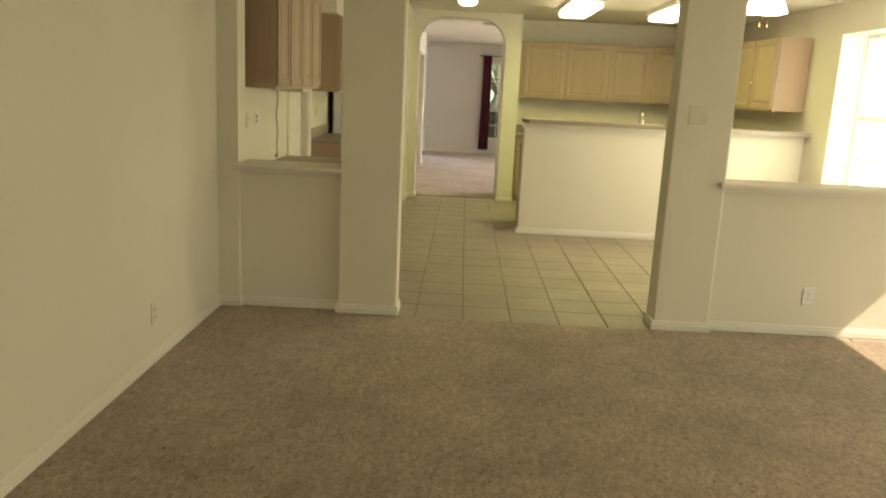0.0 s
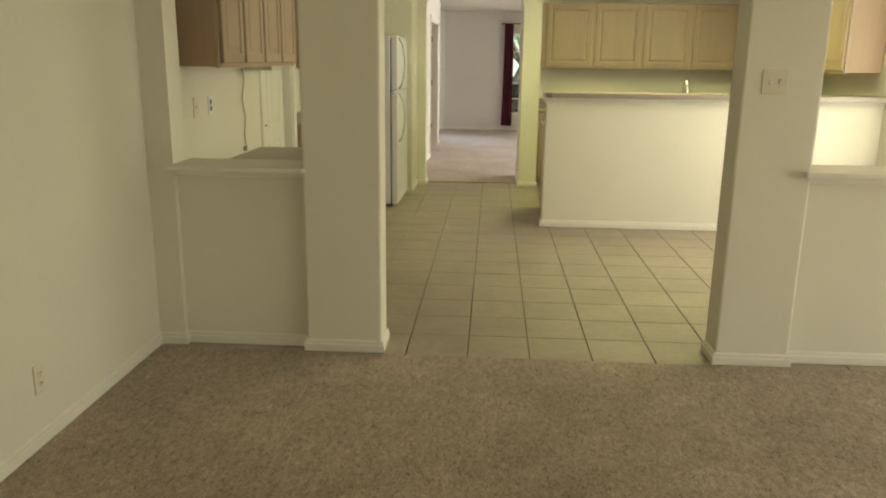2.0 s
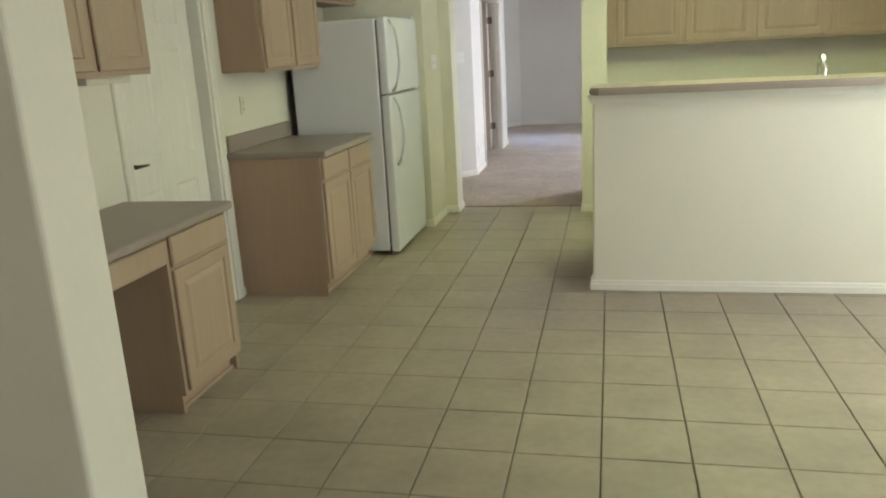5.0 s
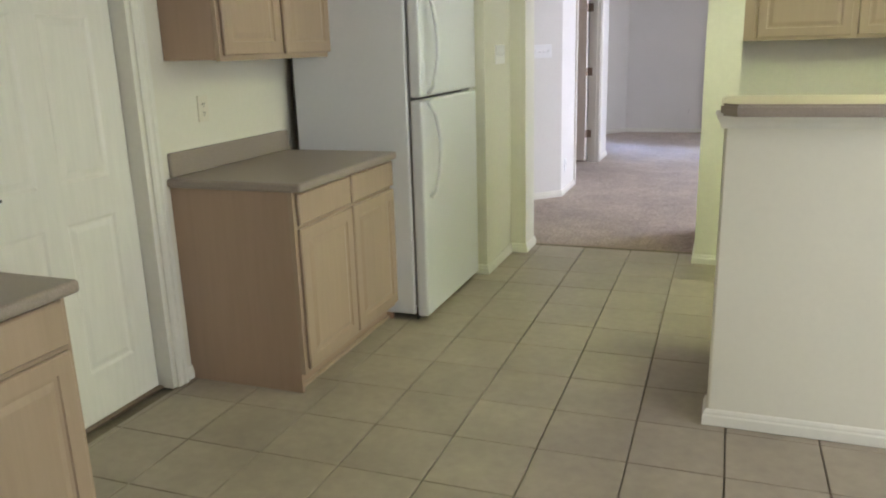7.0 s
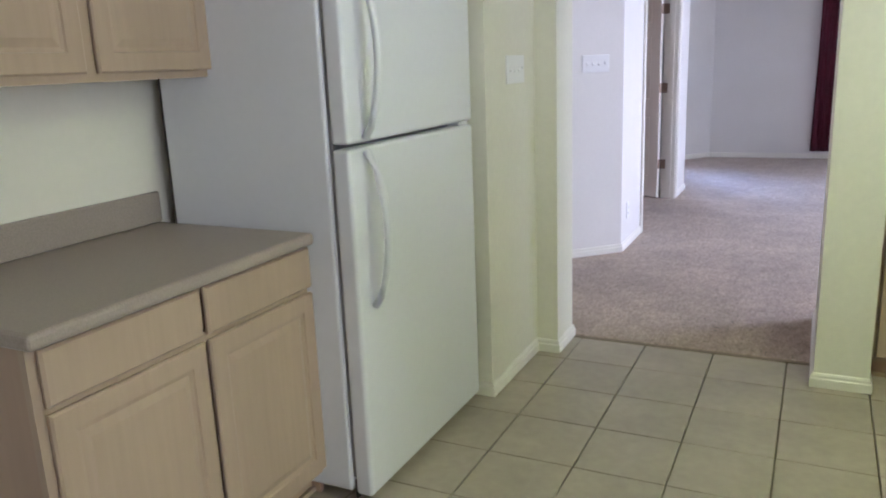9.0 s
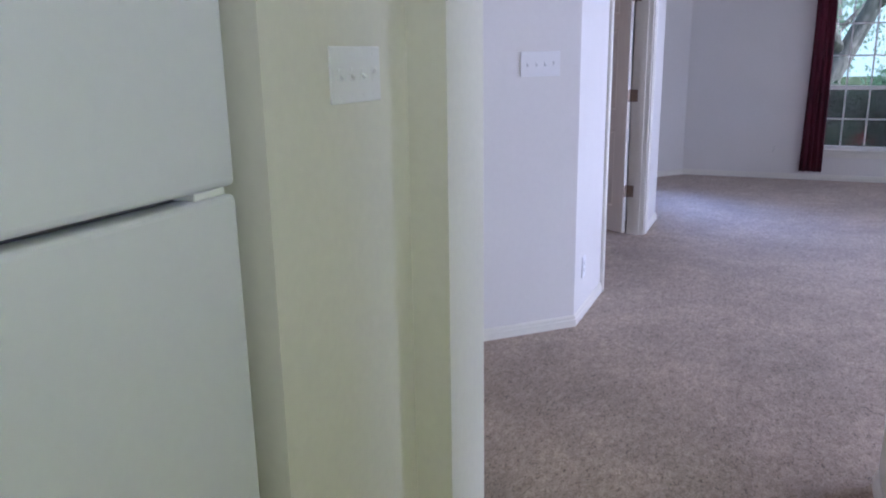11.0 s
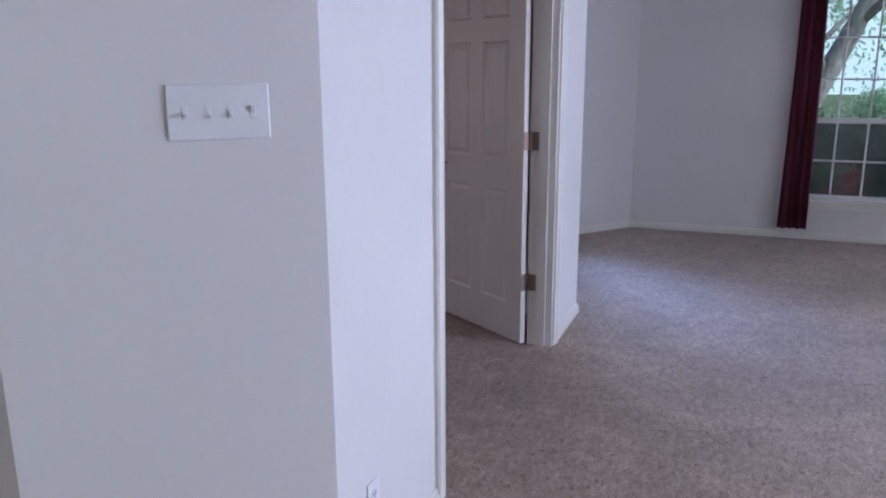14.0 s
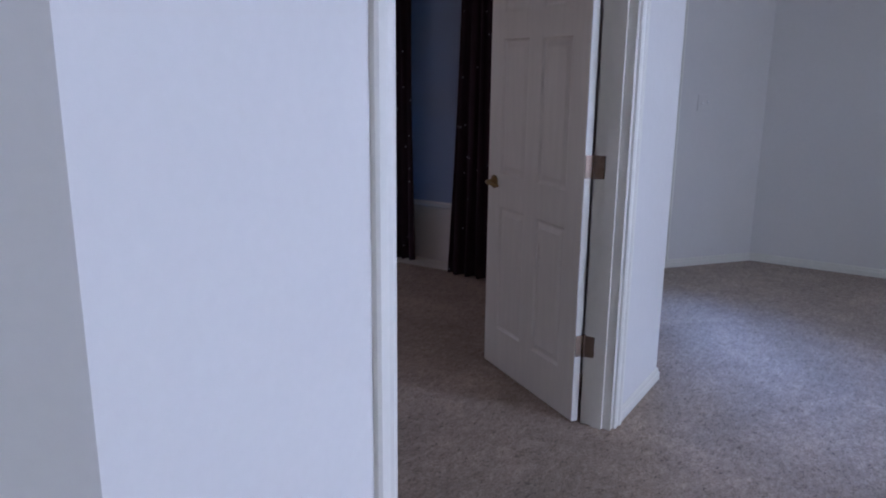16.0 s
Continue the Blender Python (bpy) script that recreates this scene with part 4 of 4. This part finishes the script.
part("display", box(-0.036, 0.020, -0.0335, -0.030, 0.012, 0.046, 0.002, 1), M_LCD, th, "dark grey display")
part("side_cover", box(0.052, 0.086, -0.036, -0.004, -0.050, 0.050, 0.012, 4), M_PUTTY, th)

cord = bmesh.new()
pts = [(-1.066, 6.34 + 0.022 * math.sin(k * 0.9) - 0.02 * (k / 14) * math.sin(k * 0.3), 1.40 - 0.53 * k / 14) for k in range(15)]
add_tube(cord, pts, 0.0055, 8)
c = tagged(part("power_cord", cord, M_CORD, smooth=True), "tan lamp cord hanging down the wall above the desk", "cord")
part("plug", box(-1.078, -1.055, 6.318, 6.345, 0.845, 0.875, 0.004, 2), M_CORD, c)

# ---- ceiling fixtures ----
for fx in (1.67, 2.70):
    l = thing("ceiling_light", fx, 8.62, CEIL, "white fluorescent box light with lit acrylic diffuser", "ceiling light")
    part("frame", box(-0.17, 0.17, -0.63, 0.63, -0.05, -0.001, 0.006, 1), M_TRIM, l)
    part("diffuser", box(-0.155, 0.155, -0.60, 0.60, -0.115, -0.05, 0.025, 3), M_TUBE, l, "lit ribbed acrylic diffuser")
l = thing("ceiling_light", 0.457, 8.55, CEIL, "small round ceiling light with lit glass dome", "ceiling light")
part("canopy", add_lathe(bmesh.new(), [(0.09, 0.0), (0.09, -0.015), (0.07, -0.022), (0.0, -0.022)], (0, 0, 0)), M_BRASS, l)
part("dome", add_lathe(bmesh.new(), [(0.075, -0.022), (0.105, -0.04), (0.10, -0.07), (0.06, -0.095), (0.0, -0.10)], (0, 0, 0)), M_BOWL, l, smooth=True)

fan = thing("ceiling_fan", 2.84, 6.40, CEIL, "ceiling fan with oak blades and a lit glass light kit", "ceiling fan")
part("canopy", add_lathe(bmesh.new(), [(0.07, 0), (0.065, -0.04), (0.02, -0.05), (0.02, -0.07), (0.0, -0.07)], (0, 0, 0)), M_BRASS, fan, smooth=True)
part("motor_housing", add_lathe(bmesh.new(), [(0.03, -0.06), (0.13, -0.075), (0.14, -0.11), (0.10, -0.15), (0.06, -0.16), (0.0, -0.16)], (0, 0, 0)), M_BRASS, fan, smooth=True)
for k in range(5):
    a = radians(72 * k + 20)
    bm = box(0.20, 0.64, -0.065, 0.065, -0.004, 0.004, 0.003, 1)
    bmesh.ops.rotate(bm, cent=(0, 0, 0), matrix=Matrix.Rotation(radians(11), 3, 'X'), verts=bm.verts)
    bmesh.ops.translate(bm, vec=(0, 0, -0.105), verts=bm.verts)
    bmesh.ops.rotate(bm, cent=(0, 0, 0), matrix=Matrix.Rotation(a, 3, 'Z'), verts=bm.verts)
    part("blade", bm, M_OAK, fan)
    bm = box(0.10, 0.24, -0.018, 0.018, -0.113, -0.106, 0.002, 1)
    bmesh.ops.rotate(bm, cent=(0, 0, 0), matrix=Matrix.Rotation(a, 3, 'Z'), verts=bm.verts)
    part("blade_arm", bm, M_BRASS, fan)
for k in range(4):
    a = radians(90 * k + 45)
    cx, cy = 0.095 * math.cos(a), 0.095 * math.sin(a)
    part("shade", add_lathe(bmesh.new(), [(0.03, -0.155), (0.05, -0.175), (0.068, -0.22), (0.085, -0.265), (0.0, -0.262)], (cx, cy, 0), sides=16), M_BOWL, fan, "lit frosted glass shade", smooth=True)
for dx in (-0.03, 0.03):
    part("pull_chain", add_tube(bmesh.new(), [(dx, 0, -0.16), (dx, 0, -0.37)], 0.003, 6), M_BRASS, fan)

v = thing("ceiling_vent", 0.85, 11.95, CEIL, "white louvred ceiling vent", "vent")
part("frame", box(-0.18, 0.18, -0.10, 0.10, -0.012, -0.001, 0.003, 1), M_TRIM, v)
for k in range(7):
    part("slat", box(-0.15, 0.15, -0.075 + 0.022 * k, -0.068 + 0.022 * k, -0.02, -0.012), M_TRIM, v)

# ---- curtains ----
def sequins(cloth_mesh, count, seed):
    """Tiny discs lying on the faces of a curtain's front sheet."""
    rng = random.Random(seed)
    bm = bmesh.new()
    front = [f for f in cloth_mesh.polygons if f.index < len(cloth_mesh.polygons) // 2 - 20]
    for f in rng.sample(front, count):
        n = f.normal if f.normal.y < 0 else -f.normal
        a = n.cross(Vector((0, 0, 1))).normalized()
        b = n.cross(a)
        c = f.center + n * 0.003 + Vector((0, 0, rng.uniform(-0.09, 0.09)))
        ring = [bm.verts.new(c + 0.006 * (math.cos(k * math.pi / 3) * a + math.sin(k * math.pi / 3) * b)) for k in range(6)]
        tip = bm.verts.new(c + n * 0.0025)
        for k in range(6):
            bm.faces.new((ring[k], ring[(k + 1) % 6], tip))
    return bm


rod = thing("curtain_rod", 0.80, FAR - 0.10, 2.205, "thin dark curtain rod above the window", "curtain rod")
part("rod", add_tube(bmesh.new(), [(0.0, 0, 0), (1.96, 0, 0)], 0.009, 10), M_BLACK, rod)
for x in (0.0, 1.96):
    part("finial", add_lathe(bmesh.new(), [(0.0, -0.022), (0.014, -0.014), (0.018, 0.0), (0.012, 0.014), (0.0, 0.02)], (x, 0, 0), 'x', 12), M_BLACK, rod, smooth=True)
for x in (0.06, 1.90):
    part("bracket", box(x - 0.008, x + 0.008, 0.0, 0.10, -0.012, -0.002), M_BLACK, rod)
cu = part("curtain", cloth(0.185, 2.09, 4, 0.026, 3, flare=0.22), M_MAROON, smooth=True)
cu.matrix_basis = pose(0.945, FAR - 0.10, 2.197)
tagged(cu, "maroon curtain panel hanging beside the window", "curtain")
for cx, w, s in ((-2.53, 0.27, 5), (-1.86, 0.28, 8)):
    cu = part("curtain", cloth(w, 2.05 + 0.05 * (s == 8), 5, 0.03, s, flare=0.16 if s == 5 else 0.6), M_PLUM, smooth=True)
    cu.matrix_basis = pose(cx, 16.12, 2.13)
    tagged(cu, "black plum curtain panel with small sequins in the study", "curtain", "study curtains")
    part("sequins", sequins(cu.data, 34, s), M_SEQUIN, cu, "tiny pale sequins sewn on the cloth")["kind"] = "stuff"
blind = thing("roller_blind", -2.39, 16.222, 0.48, "pale blue roller blind drawn over the study window", "blind")
part("fabric", box(-0.345, 0.345, 0.0, 0.003, 0.02, 1.50), M_SHEER, blind)
part("roller_tube", add_tube(bmesh.new(), [(-0.35, 0, 1.52), (0.35, 0, 1.52)], 0.022, 14), M_VINYL, blind, "white roller tube")
part("hem_bar", box(-0.345, 0.345, -0.006, 0.006, 0.0, 0.022, 0.004, 1), M_VINYL, blind, "white hem bar")
rod = thing("curtain_rod", -2.95, 16.12, 2.135, "dark curtain rod in the study", "curtain rod")
part("rod", add_tube(bmesh.new(), [(0.0, 0, 0), (1.3, 0, 0)], 0.009, 10), M_BLACK, rod)
for x in (0.06, 1.24):
    part("bracket", box(x - 0.008, x + 0.008, 0.0, 0.13, -0.012, -0.002), M_BLACK, rod)


# ---- outdoors ----
def leaf_cloud(count, center, size, leaf, seed, lumps=14):
    """Many small leaves gathered in clumps, with gaps and an uneven outline."""
    rng = random.Random(seed)
    verts, faces = [], []
    clumps = []
    for _ in range(lumps):
        while True:
            p = Vector((rng.uniform(-1, 1), rng.uniform(-1, 1), rng.uniform(-1, 1)))
            if p.length < 1:
                break
        clumps.append((Vector((p.x * size[0], p.y * size[1], p.z * size[2])), rng.uniform(0.22, 0.42)))
    for k in range(count):
        c, r = clumps[k % lumps]
        p = Vector(center) + c + Vector((rng.gauss(0, 0.5) * r * size[0], rng.gauss(0, 0.5) * r * size[1], rng.gauss(0, 0.5) * r * size[2]))
        e = Euler((rng.uniform(0, 6.3), rng.uniform(0, 6.3), rng.uniform(0, 6.3))).to_matrix()
        s = leaf * rng.uniform(0.6, 1.3)
        n = len(verts)
        verts += [p + e @ Vector(q) * s for q in ((-1, 0, 0), (0, -0.45, 0.08), (1, 0, 0), (0, 0.45, 0.08))]
        faces += [(n, n + 1, n + 2), (n, n + 2, n + 3)]
    return verts, faces


def leaf_mesh(name, mat, parent, *args, **kw):
    v, f = leaf_cloud(*args, **kw)
    me = bpy.data.meshes.new(name)
    me.from_pydata(v, [], f)
    me.materials.append(mat)
    ob = new(name, me)
    ob.parent = parent
    return ob


def tree(x, y, h, r, seed, lean=0.0, base=0.55):
    rng = random.Random(seed)
    tr = thing("tree", x, y, -0.16, "leafy green shade tree with a grey trunk", "tree", "trees in the yard")
    bm = bmesh.new()
    trunk = [(lean * v * h * 0.6 + 0.06 * math.sin(5 * v + seed), 0.05 * math.sin(4 * v), v * h * 0.6) for v in (0, 0.2, 0.4, 0.6, 0.8, 1.0)]
    add_tube(bm, trunk, [0.24, 0.18, 0.16, 0.14, 0.11, 0.07], 12)
    for k in range(6):
        a = rng.uniform(0, 6.3)
        s = Vector(trunk[2 + k % 4])
        e = s + Vector((math.cos(a) * r * 0.7, math.sin(a) * r * 0.7, h * rng.uniform(0.12, 0.3)))
        mid = (s + e) / 2 + Vector((0, 0, 0.15))
        add_tube(bm, [s, mid, e], [0.08, 0.055, 0.02], 8)
    part("trunk", bm, M_BARK, tr, smooth=True)
    leaf_mesh("crown", M_LEAF, tr, 4600, (lean * h * 0.6, 0, h * base), (r, r, h * (0.95 - base)), 0.065, seed, lumps=34)
    return tr


# Self-lit panel that whitens the dining panes; no garden is modelled there.
structure("backdrop_garden_glow", box(9.0, 9.05, 2.0, 30.0, -0.16, 5.0), M_HAZE, "glowing panel standing in for the bright outdoors beyond the dining window", "backdrop")
# Plain self-lit sheet; hazy sky brightness is given as emission.
structure("backdrop_sky_glow", box(-40, 40, 60, 60.2, -0.16, 16), M_DISTANCE, "glowing pale blue panel standing in for the hazy distance", "backdrop")
tree(0.95, 24.0, 6.0, 2.4, 11, lean=0.40, base=0.66)
tree(4.2, 26.5, 7.0, 3.0, 12)
tree(-2.6, 27.5, 7.5, 3.0, 13)
tree(1.8, 32.0, 8.0, 3.6, 14)
for hx in (-0.6, 0.9, 2.4, 3.9):
    hd = thing("hedge_shrub", hx, 20.6, -0.16, "dense dark green hedge shrub under the window", "shrub", "hedge shrubs")
    leaf_mesh("foliage", M_HEDGE, hd, 5200, (0, 0, 0.52), (0.80, 0.45, 0.48), 0.045, 31, lumps=22)
    part("stem", add_tube(bmesh.new(), [(0, 0, 0), (0.02, 0, 0.3), (0, 0.03, 0.6)], [0.04, 0.03, 0.015], 8), M_BARK, hd)
    if hx == 0.9:
        leaf_mesh("blossom", M_FLOWER, hd, 170, (0.62, -0.50, 0.36), (0.26, 0.08, 0.15), 0.032, 41, lumps=9)
for bx, by in ((0.3, 26.0), (2.5, 25.6), (4.8, 27.0)):
    sh = thing("garden_shrub", bx, by, -0.16, "sunlit light green garden shrub on the lawn", "shrub", "garden shrubs")
    leaf_mesh("foliage", M_LEAF, sh, 4200, (0, 0, 0.55), (1.1, 0.6, 0.55), 0.05, 51, lumps=24)
    part("stem", add_tube(bmesh.new(), [(0, 0, 0), (0.03, 0, 0.3), (0, 0.04, 0.6)], [0.05, 0.035, 0.015], 8), M_BARK, sh)
# Added pale block that gives the white glint low in the right pane.
edging = box(2.15, 3.45, 19.75, 19.95, -0.16, 0.20, 0.02, 2)
tagged(part("glint_block", edging, M_CONCRETE), "pale block standing in for a white glint before the hedge", "edging")

# ---- floor tiles, last ----
PX, PY, X0, Y0 = 0.3185, 0.3185, 0.862, 6.040
tile_meshes = {}


def tile_mesh(w, h):
    key = (round(w, 3), round(h, 3))
    if key not in tile_meshes:
        gx, gy, c = 0.0027, 0.0019, 0.0022
        bm = bmesh.new()
        loops = []
        for ease, z in ((0.0, -0.011), (0.0, -0.0020), (c, 0.0)):
            ix, iy = gx + ease, gy + ease
            loops.append([bm.verts.new((x, y, z)) for x, y in ((ix, iy), (w - ix, iy), (w - ix, h - iy), (ix, h - iy))])
        for l0, l1 in zip(loops, loops[1:]):
            for k in range(4):
                bm.faces.new((l0[k], l0[(k + 1) % 4], l1[(k + 1) % 4], l1[k]))
        bm.faces.new(loops[-1])
        me = bpy.data.meshes.new("tile")
        bm.to_mesh(me)
        bm.free()
        me.materials.append(M_TILE)
        tile_meshes[key] = me
    return tile_meshes[key]


tiles = tagged(new("floor_tiles"), "beige ceramic floor tiles with dark grout joints", "tile floor", kind="structure")
rng = random.Random(4)
for i in range(-7, 11):
    for j in range(-5, 16):
        xa, xb = max(X0 + i * PX, WEST), min(X0 + (i + 1) * PX, EAST)
        ya, yb = max(Y0 + j * PY, 4.770), min(Y0 + (j + 1) * PY, 10.478 if xa < 1.1 else 10.8)
        if xb - xa < 0.02 or yb - ya < 0.02 or (xa > 1.13 and ya > 8.13 and yb < 8.70):
            continue
        ob = new("tile", tile_mesh(xb - xa, yb - ya))
        ob.parent = tiles
        ob.matrix_basis = pose(xa, ya, rng.uniform(-0.0004, 0.0004), rng.uniform(-0.05, 0.05), rng.uniform(-0.05, 0.05), 0)
